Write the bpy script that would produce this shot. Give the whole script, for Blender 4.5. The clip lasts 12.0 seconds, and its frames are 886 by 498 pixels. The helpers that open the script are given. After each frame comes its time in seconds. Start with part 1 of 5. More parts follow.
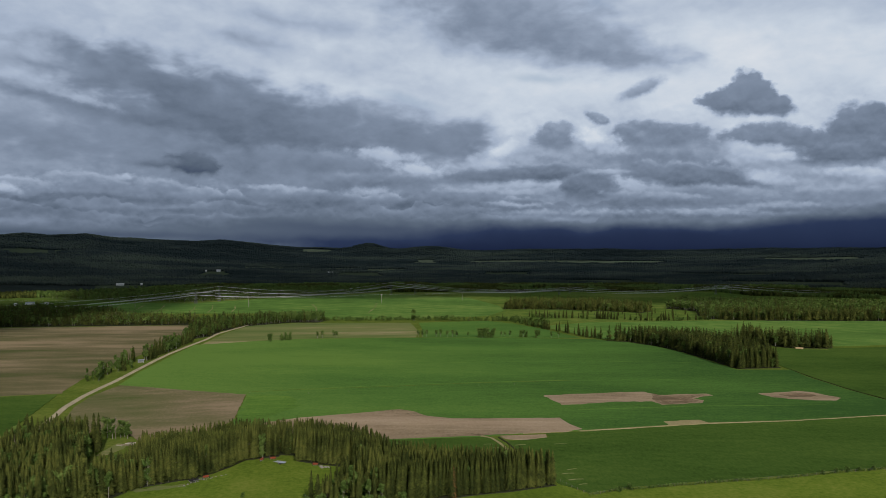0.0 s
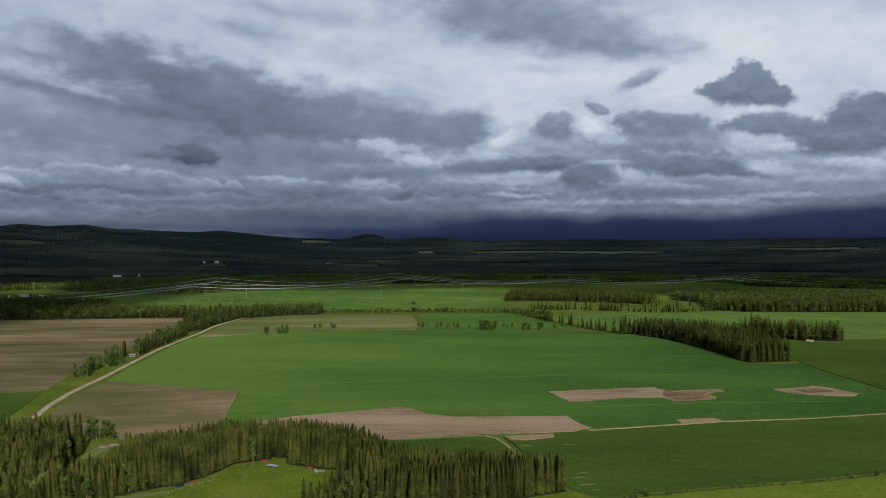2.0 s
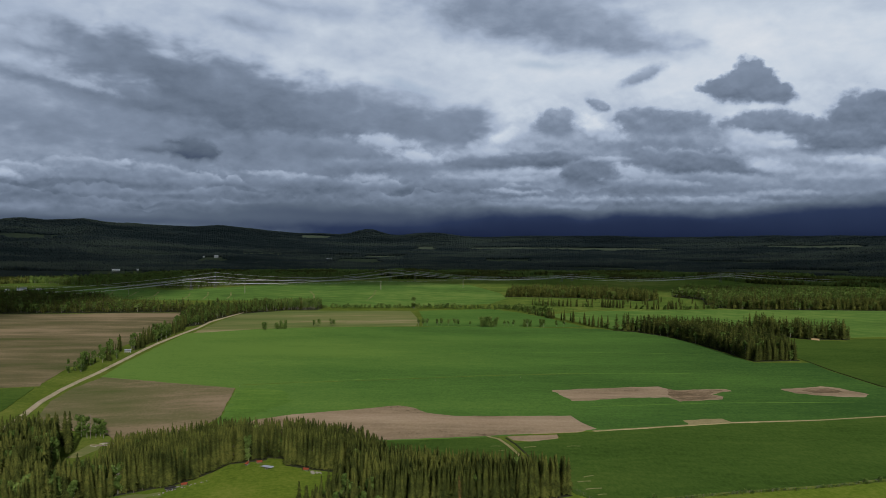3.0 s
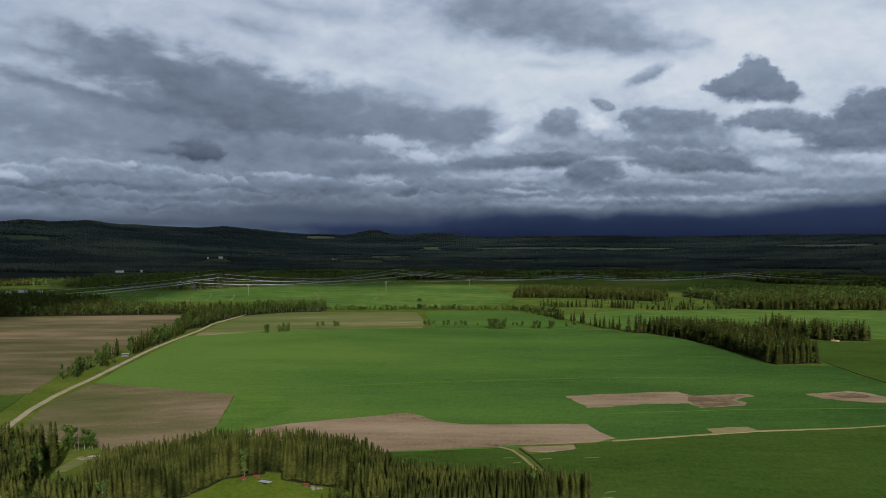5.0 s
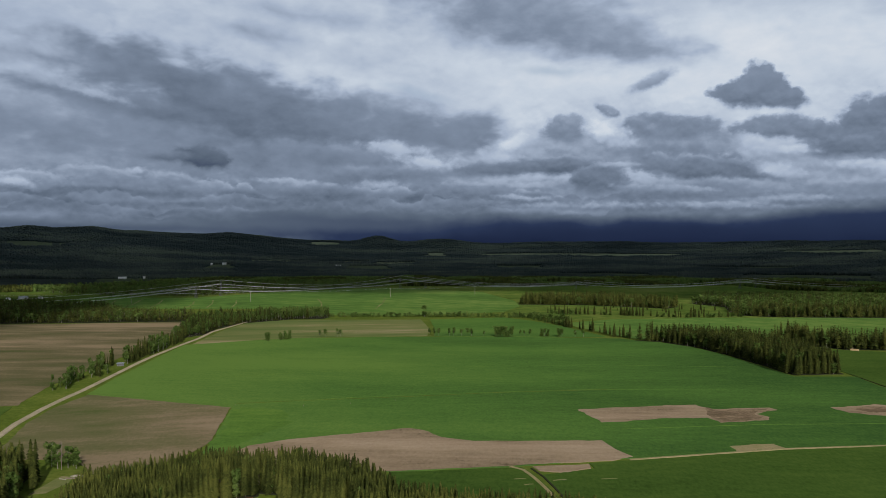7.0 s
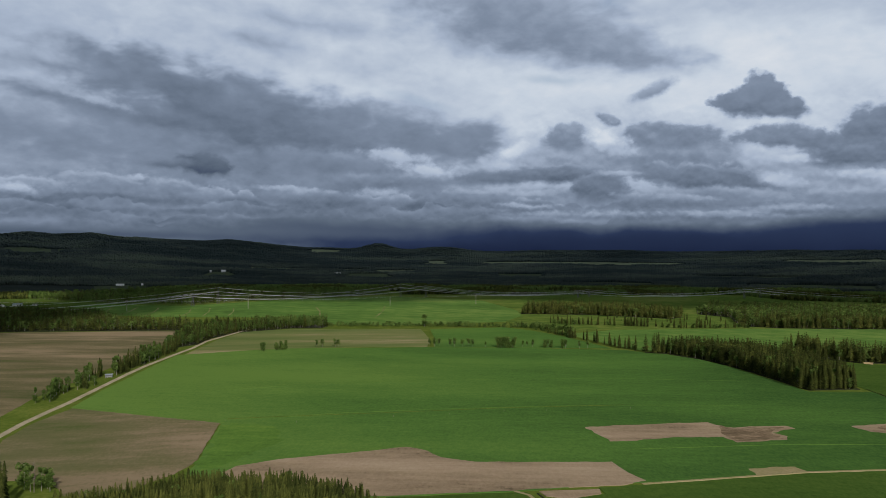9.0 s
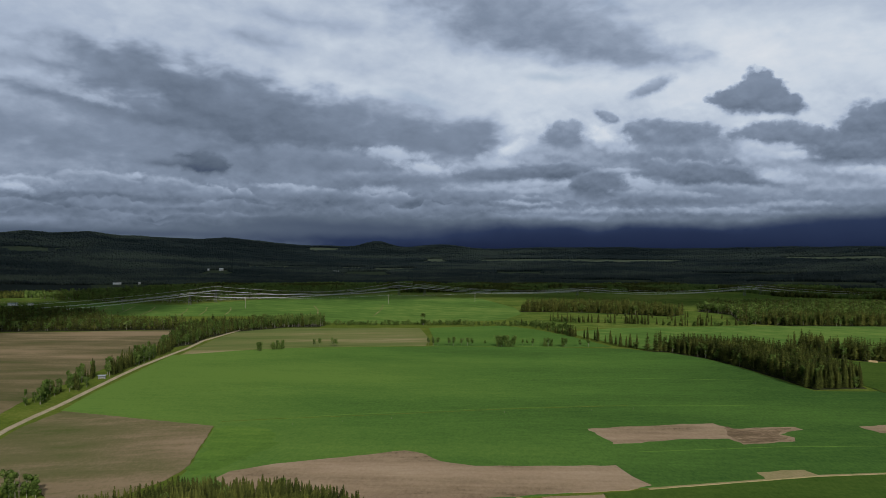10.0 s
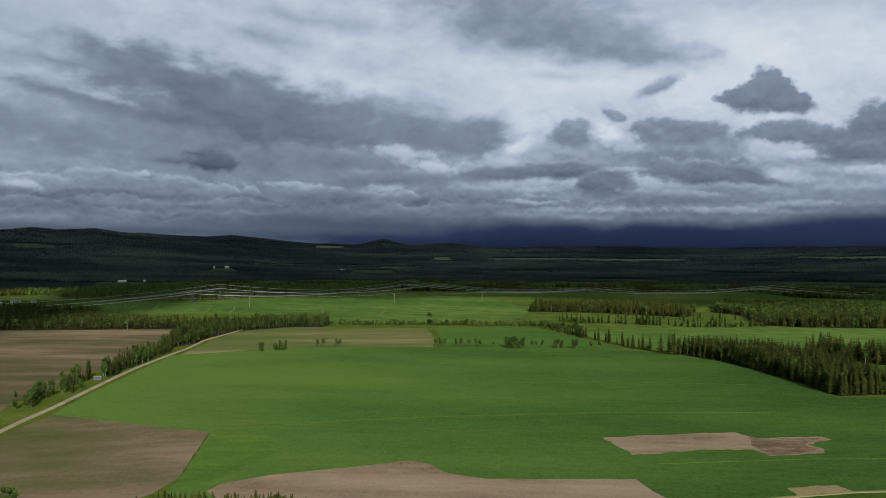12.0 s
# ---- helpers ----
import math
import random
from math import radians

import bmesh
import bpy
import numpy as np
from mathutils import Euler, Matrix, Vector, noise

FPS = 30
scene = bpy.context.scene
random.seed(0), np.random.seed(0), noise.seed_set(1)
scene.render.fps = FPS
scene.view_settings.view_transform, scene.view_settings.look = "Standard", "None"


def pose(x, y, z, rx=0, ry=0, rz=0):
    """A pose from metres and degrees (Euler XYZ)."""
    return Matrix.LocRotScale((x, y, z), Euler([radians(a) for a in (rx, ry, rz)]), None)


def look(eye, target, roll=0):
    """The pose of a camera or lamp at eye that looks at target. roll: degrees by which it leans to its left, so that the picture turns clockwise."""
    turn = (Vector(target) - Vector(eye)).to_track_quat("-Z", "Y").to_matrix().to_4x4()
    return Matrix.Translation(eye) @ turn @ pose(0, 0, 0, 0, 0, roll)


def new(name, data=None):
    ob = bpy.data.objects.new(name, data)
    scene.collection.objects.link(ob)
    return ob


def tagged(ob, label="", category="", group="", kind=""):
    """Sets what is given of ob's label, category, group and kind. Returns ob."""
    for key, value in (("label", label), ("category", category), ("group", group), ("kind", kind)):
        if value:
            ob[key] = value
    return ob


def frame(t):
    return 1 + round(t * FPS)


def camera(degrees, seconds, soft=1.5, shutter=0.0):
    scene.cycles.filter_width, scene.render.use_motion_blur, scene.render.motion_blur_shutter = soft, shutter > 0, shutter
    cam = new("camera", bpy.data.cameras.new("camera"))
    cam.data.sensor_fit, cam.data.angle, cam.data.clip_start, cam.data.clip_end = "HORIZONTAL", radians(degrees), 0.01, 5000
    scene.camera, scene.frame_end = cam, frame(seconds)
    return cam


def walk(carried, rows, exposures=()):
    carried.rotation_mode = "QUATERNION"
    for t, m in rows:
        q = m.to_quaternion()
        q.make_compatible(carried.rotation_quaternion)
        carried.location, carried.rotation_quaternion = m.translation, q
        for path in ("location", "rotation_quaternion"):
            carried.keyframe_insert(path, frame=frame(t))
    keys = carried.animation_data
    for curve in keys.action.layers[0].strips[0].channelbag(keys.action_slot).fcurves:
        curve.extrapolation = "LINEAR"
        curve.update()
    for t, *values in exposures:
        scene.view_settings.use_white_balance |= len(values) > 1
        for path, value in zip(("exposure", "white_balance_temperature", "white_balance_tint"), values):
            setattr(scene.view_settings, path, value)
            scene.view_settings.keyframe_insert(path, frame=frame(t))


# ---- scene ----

from mathutils import geometry

cam = camera(62.3, 12.0, soft=0.7)
PATH = [
    (0, (0.00, 0.00, 100.00), (6.765, 99.766, 100.958), 0.017),
    (0.5, (0.28, 5.48, 100.06), (7.891, 105.189, 100.635), 0.058),
    (1, (0.44, 11.03, 100.00), (8.047, 110.743, 100.220), -0.092),
    (1.5, (0.50, 16.63, 99.86), (7.052, 116.417, 99.808), -0.241),
    (2, (0.50, 22.26, 99.66), (7.302, 122.026, 99.378), -0.083),
    (2.5, (0.46, 27.89, 99.43), (7.723, 127.627, 98.998), 0.058),
    (3, (0.40, 33.52, 99.18), (7.195, 133.284, 98.332), 0.241),
    (3.2, (0.37, 35.76, 99.08), (7.748, 135.488, 99.969), 0.052),
    (4.8, (0.23, 53.53, 98.36), (6.491, 153.329, 99.396), 0.204),
    (5, (0.24, 55.72, 98.30), (6.331, 155.530, 97.505), 0.010),
    (5.5, (0.28, 61.16, 98.16), (6.402, 160.965, 97.505), 0.175),
    (6, (0.36, 66.54, 98.08), (7.271, 166.299, 97.562), 0.310),
    (6.5, (0.50, 71.87, 98.04), (6.738, 171.678, 97.721), 0.210),
    (7, (0.68, 77.16, 98.05), (6.138, 177.010, 98.079), 0.011),
    (8.8, (1.61, 95.92, 98.39), (8.069, 195.706, 98.076), 0.126),
    (9, (1.73, 97.99, 98.45), (7.086, 197.838, 99.563), 0.254),
    (9.5, (2.02, 103.18, 98.59), (8.189, 202.976, 99.917), 0.257),
    (10, (2.29, 108.39, 98.73), (7.828, 208.232, 99.526), 0.081),
    (10.5, (2.53, 113.65, 98.83), (7.563, 213.517, 99.518), -0.006),
    (11, (2.70, 118.97, 98.88), (8.112, 218.821, 99.810), 0.027),
    (11.5, (2.79, 124.39, 98.86), (8.494, 224.225, 99.631), 0.208),
    (12, (2.76, 129.93, 98.73), (7.397, 229.822, 99.313), 0.285),
]

walk(cam, [(t, look(eye, target, roll)) for t, eye, target, roll in PATH])

# ---------------------------------------------------------------- light
SUN_AZIMUTH, SUN_ELEVATION = 168.0, 30.0     # degrees clockwise from +y, degrees up

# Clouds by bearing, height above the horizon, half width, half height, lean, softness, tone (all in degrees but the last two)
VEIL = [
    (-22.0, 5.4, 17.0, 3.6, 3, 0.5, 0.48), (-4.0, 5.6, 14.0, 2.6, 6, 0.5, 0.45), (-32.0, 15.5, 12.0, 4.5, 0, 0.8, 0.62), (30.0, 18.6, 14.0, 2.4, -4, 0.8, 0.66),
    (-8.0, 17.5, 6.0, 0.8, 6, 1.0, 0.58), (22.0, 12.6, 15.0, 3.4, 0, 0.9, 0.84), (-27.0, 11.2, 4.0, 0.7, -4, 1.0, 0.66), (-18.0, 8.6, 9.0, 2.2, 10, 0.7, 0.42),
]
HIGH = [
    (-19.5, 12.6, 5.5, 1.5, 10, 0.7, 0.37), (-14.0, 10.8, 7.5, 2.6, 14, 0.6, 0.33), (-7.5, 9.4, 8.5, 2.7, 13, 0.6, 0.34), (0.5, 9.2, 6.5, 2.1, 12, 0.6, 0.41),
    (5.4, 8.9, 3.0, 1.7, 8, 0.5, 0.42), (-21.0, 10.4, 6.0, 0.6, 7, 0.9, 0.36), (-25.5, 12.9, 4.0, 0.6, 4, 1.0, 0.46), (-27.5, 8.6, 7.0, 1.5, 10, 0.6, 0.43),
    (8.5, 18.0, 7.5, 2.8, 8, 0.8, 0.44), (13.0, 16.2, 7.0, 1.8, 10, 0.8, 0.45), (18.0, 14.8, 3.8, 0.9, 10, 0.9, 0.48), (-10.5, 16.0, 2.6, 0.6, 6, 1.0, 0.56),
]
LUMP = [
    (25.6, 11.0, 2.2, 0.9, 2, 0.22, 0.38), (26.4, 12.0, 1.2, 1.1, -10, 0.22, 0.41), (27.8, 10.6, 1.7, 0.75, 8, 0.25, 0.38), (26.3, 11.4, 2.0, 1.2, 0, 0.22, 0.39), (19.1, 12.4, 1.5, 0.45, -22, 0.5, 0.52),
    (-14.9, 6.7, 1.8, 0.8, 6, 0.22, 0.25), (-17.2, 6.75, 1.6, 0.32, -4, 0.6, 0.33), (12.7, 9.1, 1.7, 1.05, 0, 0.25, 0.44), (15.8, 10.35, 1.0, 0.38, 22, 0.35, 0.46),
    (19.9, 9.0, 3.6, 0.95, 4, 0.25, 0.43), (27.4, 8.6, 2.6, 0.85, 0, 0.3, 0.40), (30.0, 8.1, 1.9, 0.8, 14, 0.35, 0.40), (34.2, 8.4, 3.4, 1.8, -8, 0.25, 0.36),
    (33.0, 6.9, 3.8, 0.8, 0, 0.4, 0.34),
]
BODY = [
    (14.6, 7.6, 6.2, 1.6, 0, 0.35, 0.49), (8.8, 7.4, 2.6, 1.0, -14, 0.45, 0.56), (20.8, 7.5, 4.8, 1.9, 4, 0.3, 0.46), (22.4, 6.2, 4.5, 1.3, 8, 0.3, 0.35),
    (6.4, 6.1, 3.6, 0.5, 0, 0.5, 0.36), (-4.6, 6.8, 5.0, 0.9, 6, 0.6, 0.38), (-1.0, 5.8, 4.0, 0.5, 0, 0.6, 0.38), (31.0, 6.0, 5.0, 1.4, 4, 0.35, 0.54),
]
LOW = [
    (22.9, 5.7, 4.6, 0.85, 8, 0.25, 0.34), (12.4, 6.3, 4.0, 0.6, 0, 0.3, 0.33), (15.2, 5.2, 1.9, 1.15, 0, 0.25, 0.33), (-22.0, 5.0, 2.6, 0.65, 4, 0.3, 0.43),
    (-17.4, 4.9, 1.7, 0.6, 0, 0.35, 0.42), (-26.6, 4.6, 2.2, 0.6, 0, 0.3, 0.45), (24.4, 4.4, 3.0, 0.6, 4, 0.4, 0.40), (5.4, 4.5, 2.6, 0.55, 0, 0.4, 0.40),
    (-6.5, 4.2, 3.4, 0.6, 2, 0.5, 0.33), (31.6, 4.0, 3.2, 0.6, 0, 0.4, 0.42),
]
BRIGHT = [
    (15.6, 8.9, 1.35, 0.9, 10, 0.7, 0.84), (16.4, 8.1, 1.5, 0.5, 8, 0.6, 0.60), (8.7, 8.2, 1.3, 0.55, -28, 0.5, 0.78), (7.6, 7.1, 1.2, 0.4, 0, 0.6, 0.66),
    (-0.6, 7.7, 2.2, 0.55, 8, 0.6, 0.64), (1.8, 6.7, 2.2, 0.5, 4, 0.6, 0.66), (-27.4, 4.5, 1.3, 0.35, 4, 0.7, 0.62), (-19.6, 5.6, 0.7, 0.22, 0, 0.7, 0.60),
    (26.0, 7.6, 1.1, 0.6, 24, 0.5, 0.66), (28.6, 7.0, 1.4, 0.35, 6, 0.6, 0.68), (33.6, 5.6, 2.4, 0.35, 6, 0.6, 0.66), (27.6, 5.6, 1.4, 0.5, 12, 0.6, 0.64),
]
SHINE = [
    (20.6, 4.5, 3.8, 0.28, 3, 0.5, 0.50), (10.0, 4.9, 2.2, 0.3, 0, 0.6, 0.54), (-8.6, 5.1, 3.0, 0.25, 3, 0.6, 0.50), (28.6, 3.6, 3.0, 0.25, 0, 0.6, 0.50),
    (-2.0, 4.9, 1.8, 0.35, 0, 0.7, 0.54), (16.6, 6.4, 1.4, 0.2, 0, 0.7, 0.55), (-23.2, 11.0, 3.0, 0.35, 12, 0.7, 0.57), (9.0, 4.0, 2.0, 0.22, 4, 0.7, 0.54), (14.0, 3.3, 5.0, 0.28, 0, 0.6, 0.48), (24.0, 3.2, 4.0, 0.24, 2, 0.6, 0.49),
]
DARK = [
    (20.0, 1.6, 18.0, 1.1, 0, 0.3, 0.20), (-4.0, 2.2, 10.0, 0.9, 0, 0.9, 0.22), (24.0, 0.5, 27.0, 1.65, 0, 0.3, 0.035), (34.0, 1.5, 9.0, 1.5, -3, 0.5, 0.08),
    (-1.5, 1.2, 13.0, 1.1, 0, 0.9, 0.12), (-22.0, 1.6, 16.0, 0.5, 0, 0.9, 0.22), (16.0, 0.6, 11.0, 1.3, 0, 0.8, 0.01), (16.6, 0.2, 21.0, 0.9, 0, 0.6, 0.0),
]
# banks of the low deck, the farthest first: height of the base, thickness, bumps to the degree, share of gaps
BANKS = [(2.2, 0.6, 0.55, 0.35), (2.8, 0.7, 0.48, 0.45), (3.5, 0.85, 0.40, 0.50), (4.3, 1.0, 0.32, 0.62)]


def maths(tree, op, a, b=None, c=None):
    n = tree.nodes.new("ShaderNodeMath")
    n.operation = op
    for k, v in enumerate((a, b, c)):
        if v is None:
            continue
        if hasattr(v, "is_linked"):
            tree.links.new(v, n.inputs[k])
        else:
            n.inputs[k].default_value = v
    return n.outputs[0]


def noise_of(tree, vector, scale, detail=5.0, rough=0.55, offset=(0, 0, 0), stretch=(1, 1, 1)):
    m = tree.nodes.new("ShaderNodeMapping")
    m.inputs["Location"].default_value, m.inputs["Scale"].default_value = offset, stretch
    tree.links.new(vector, m.inputs["Vector"])
    n = tree.nodes.new("ShaderNodeTexNoise")
    n.inputs["Scale"].default_value, n.inputs["Detail"].default_value, n.inputs["Roughness"].default_value = scale, detail, rough
    tree.links.new(m.outputs[0], n.inputs["Vector"])
    return n


def remap(tree, value, a, b, c=0.0, d=1.0, smooth=True):
    n = tree.nodes.new("ShaderNodeMapRange")
    n.interpolation_type = "SMOOTHSTEP" if smooth else "LINEAR"
    for k, v in zip((1, 2, 3, 4), (a, b, c, d)):
        if hasattr(v, "is_linked"):
            tree.links.new(v, n.inputs[k])
        else:
            n.inputs[k].default_value = v
    tree.links.new(value, n.inputs[0])
    return n.outputs[0]


def ramp(tree, value, stops):
    n = tree.nodes.new("ShaderNodeValToRGB")
    while len(n.color_ramp.elements) < len(stops):
        n.color_ramp.elements.new(0.5)
    for e, (at, colour) in zip(n.color_ramp.elements, stops):
        e.position, e.color = at, (*colour, 1)
    tree.links.new(value, n.inputs[0])
    return n.outputs[0]


def cloud_group():
    g = bpy.data.node_groups.new("one_cloud", "ShaderNodeTree")
    for name, kind in (("Place", "NodeSocketVector"), ("Middle", "NodeSocketVector"), ("Size", "NodeSocketVector"),
                       ("Lean", "NodeSocketFloat"), ("Inner", "NodeSocketFloat"), ("Outer", "NodeSocketFloat"),
                       ("Tone", "NodeSocketFloat"), ("Under", "NodeSocketFloat"), ("Puff", "NodeSocketFloat")):
        g.interface.new_socket(name, in_out="INPUT", socket_type=kind)
    g.interface.new_socket("Tone", in_out="OUTPUT", socket_type="NodeSocketFloat")
    i, o = g.nodes.new("NodeGroupInput"), g.nodes.new("NodeGroupOutput")
    sub = g.nodes.new("ShaderNodeVectorMath")
    sub.operation = "SUBTRACT"
    turn = g.nodes.new("ShaderNodeVectorRotate")
    turn.rotation_type = "Z_AXIS"
    div = g.nodes.new("ShaderNodeVectorMath")
    div.operation = "DIVIDE"
    ln = g.nodes.new("ShaderNodeVectorMath")
    ln.operation = "LENGTH"
    # one cloud is worked out after the other
    after = g.nodes.new("ShaderNodeVectorMath")
    after.operation = "MULTIPLY_ADD"
    after.inputs[1].default_value = (1e-9, 1e-9, 1e-9)
    g.links.new(i.outputs["Under"], after.inputs[0])
    g.links.new(i.outputs["Place"], after.inputs[2])
    g.links.new(after.outputs[0], sub.inputs[0])
    g.links.new(i.outputs["Middle"], sub.inputs[1])
    g.links.new(sub.outputs[0], turn.inputs["Vector"])
    g.links.new(i.outputs["Lean"], turn.inputs["Angle"])
    g.links.new(turn.outputs[0], div.inputs[0])
    g.links.new(i.outputs["Size"], div.inputs[1])
    g.links.new(div.outputs[0], ln.inputs[0])
    level = g.nodes.new("ShaderNodeVectorMath")
    level.operation = "DOT_PRODUCT"
    level.inputs[1].default_value = (0, 1, 0)
    g.links.new(div.outputs[0], level.inputs[0])
    # crisp above, fading into what lies below
    faded = maths(g, "MULTIPLY_ADD", maths(g, "MINIMUM", level.outputs["Value"], 0.0), 0.75, i.outputs["Inner"])
    mask = remap(g, maths(g, "SUBTRACT", ln.outputs["Value"], i.outputs["Puff"]), faded, i.outputs["Outer"], 1.0, 0.0)
    shaded = maths(g, "ADD", i.outputs["Tone"], maths(g, "MULTIPLY", level.outputs["Value"], 0.065))
    mix = g.nodes.new("ShaderNodeMix")
    g.links.new(mask, mix.inputs[0])
    g.links.new(i.outputs["Under"], mix.inputs[2])
    g.links.new(shaded, mix.inputs[3])
    g.links.new(mix.outputs[0], o.inputs[0])
    return g


def make_world():
    w = bpy.data.worlds.new("sky")
    scene.world = w
    w.use_nodes = True
    t = w.node_tree
    t.nodes.clear()
    way = t.nodes.new("ShaderNodeTexCoord").outputs["Generated"]
    sep = t.nodes.new("ShaderNodeSeparateXYZ")
    t.links.new(way, sep.inputs[0])
    bearing = maths(t, "MULTIPLY", maths(t, "ARCTAN2", sep.outputs[0], sep.outputs[1]), 57.2958)
    height = maths(t, "MULTIPLY", maths(t, "ARCSINE", sep.outputs[2]), 57.2958)
    flat = t.nodes.new("ShaderNodeCombineXYZ")
    t.links.new(bearing, flat.inputs[0])
    t.links.new(height, flat.inputs[1])
    place = flat.outputs[0]
    # billows push the clouds' edges about
    warped = place
    for scale, push, detail, off in ((0.20, 1.5, 2.0, 7.0), (0.8, 0.34, 3.0, 31.0)):
        n = noise_of(t, place, scale, detail, 0.6, (off, off, 0), (1, 1.7, 1))
        c = t.nodes.new("ShaderNodeVectorMath")
        c.operation = "MULTIPLY_ADD"
        t.links.new(n.outputs["Color"], c.inputs[0])
        c.inputs[1].default_value, c.inputs[2].default_value = (push, push * 0.62, 0), (-push / 2, -push * 0.31, 0)
        a = t.nodes.new("ShaderNodeVectorMath")
        t.links.new(warped, a.inputs[0])
        t.links.new(c.outputs[0], a.inputs[1])
        warped = a.outputs[0]
        if scale < 0.5:
            bent = warped
    # heaped billows: rounded lumps with creases between, and how the light from above models them
    fine_warp = noise_of(t, place, 1.1, 3.0, 0.6, (31, 31, 0), (1, 1.3, 1))
    c = t.nodes.new("ShaderNodeVectorMath")
    c.operation = "MULTIPLY_ADD"
    t.links.new(fine_warp.outputs["Color"], c.inputs[0])
    c.inputs[1].default_value, c.inputs[2].default_value = (0.5, 0.4, 0), (-0.25, -0.2, 0)
    a = t.nodes.new("ShaderNodeVectorMath")
    t.links.new(place, a.inputs[0])
    t.links.new(c.outputs[0], a.inputs[1])
    near_place = a.outputs[0]

    def billow(scale, detail, dx, dy):
        m = t.nodes.new("ShaderNodeMapping")
        m.inputs["Location"].default_value, m.inputs["Scale"].default_value = (dx + 20.7, (dy + 13.1) * 1.3, 0), (1, 1.3, 1)
        t.links.new(near_place, m.inputs["Vector"])
        n = t.nodes.new("ShaderNodeTexVoronoi")
        n.voronoi_dimensions, n.feature, n.normalize = "2D", "SMOOTH_F1", True
        n.inputs["Scale"].default_value, n.inputs["Detail"].default_value, n.inputs["Roughness"].default_value = scale, detail, 0.5
        n.inputs["Smoothness"].default_value = 0.35
        t.links.new(m.outputs[0], n.inputs["Vector"])
        return maths(t, "SUBTRACT", 1.0, n.outputs["Distance"])

    puff = billow(0.75, 3.5, 0.0, 0.0)
    relief = maths(t, "SUBTRACT", puff, billow(0.75, 2.5, 0.06, 0.26))
    mound = billow(0.34, 2.0, 5.0, 0.0)
    relief = maths(t, "ADD", relief, maths(t, "MULTIPLY", maths(t, "SUBTRACT", mound, billow(0.34, 2.0, 5.1, 0.5)), 0.8))
    # high thin veil
    veil = noise_of(t, warped, 0.12, 4.0, 0.5, (3, 11, 0), (1, 1.7, 1)).outputs[0]
    tone = remap(t, veil, 0.3, 0.7, 0.62, 0.86, False)
    g = cloud_group()

    def blend(mask, under, over):
        m = t.nodes.new("ShaderNodeMix")
        for k, v in ((0, mask), (2, under), (3, over)):
            if hasattr(v, "is_linked"):
                t.links.new(v, m.inputs[k])
            else:
                m.inputs[k].default_value = v
        return m.outputs[0]

    def lay(tone, clouds, rim=0.0, heaped=0.0, by=None, mean=0.62, at=None):
        swell = maths(t, "MULTIPLY", maths(t, "SUBTRACT", by or puff, mean), heaped)
        if rim:
            # the sunlit crest shows along a heap's upper edge
            clouds = [c for u, v, a, b, lean, soft, shade in clouds
                      for c in ((u + 0.1 * b, v + 0.20 * b, a, b, lean, soft * 1.2, shade + rim), (u, v, a, b, lean, soft, shade))]
        for u, v, a, b, lean, soft, shade in clouds:
            n = t.nodes.new("ShaderNodeGroup")
            n.node_tree = g
            t.links.new(at or warped, n.inputs["Place"])
            n.inputs["Middle"].default_value, n.inputs["Size"].default_value = (u, v, 0), (a, b, 1)
            n.inputs["Lean"].default_value = radians(lean)
            n.inputs["Inner"].default_value, n.inputs["Outer"].default_value = 1 - soft, 1 + soft
            n.inputs["Tone"].default_value = shade
            t.links.new(tone, n.inputs["Under"])
            t.links.new(swell, n.inputs["Puff"])
            tone = n.outputs[0]
        return tone

    smooth = noise_of(t, bent, 0.42, 3.5, 0.52, (31, 8, 0), (0.8, 1.5, 1)).outputs[0]
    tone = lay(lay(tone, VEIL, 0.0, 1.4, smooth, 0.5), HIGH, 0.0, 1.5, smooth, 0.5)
    # the low broken deck: banks with lit, lumpy tops and dark level bases, one before the other
    tone = blend(remap(t, height, 6.2, 4.2, 0.0, 0.75), tone, 0.36)
    tilt = t.nodes.new("ShaderNodeSeparateXYZ")
    t.links.new(warped, tilt.inputs[0])
    for k, (base, thick, bumps, gaps) in enumerate(BANKS):
        wave = noise_of(t, place, bumps * 0.55, 3.0, 0.6, (k * 13.7, k * 5.1, 0), (1, 0.12, 1)).outputs[0]
        sway = noise_of(t, place, 0.09, 2.0, 0.5, (k * 7.7, 0, 0), (1, 0.1, 1)).outputs[0]
        level = maths(t, "DIVIDE", maths(t, "SUBTRACT", maths(t, "MULTIPLY_ADD", sway, 1.6, -0.8 - base), maths(t, "MULTIPLY", tilt.outputs[1], -1.0)), thick)
        top = maths(t, "ADD", maths(t, "MULTIPLY_ADD", wave, 4.2, -1.3 - gaps), maths(t, "MULTIPLY_ADD", puff, 1.0, -0.65))
        mask = maths(t, "MULTIPLY", remap(t, maths(t, "SUBTRACT", level, top), -0.05, 0.20, 1.0, 0.0), remap(t, level, -0.9, 0.3))
        lit = maths(t, "DIVIDE", level, maths(t, "MAXIMUM", top, 0.4))
        body = maths(t, "MULTIPLY_ADD", lit, 0.16 + 0.02 * k, 0.29 + 0.025 * k)
        tone = blend(maths(t, "MULTIPLY", mask, 0.75), tone, body)
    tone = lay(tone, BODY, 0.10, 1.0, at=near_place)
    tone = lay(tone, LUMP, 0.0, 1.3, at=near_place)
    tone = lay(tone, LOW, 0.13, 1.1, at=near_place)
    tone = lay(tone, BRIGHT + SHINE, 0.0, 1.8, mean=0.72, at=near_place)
    fine = noise_of(t, warped, 0.85, 5.0, 0.55, (1, 2, 0), (1, 1.8, 1)).outputs[0]
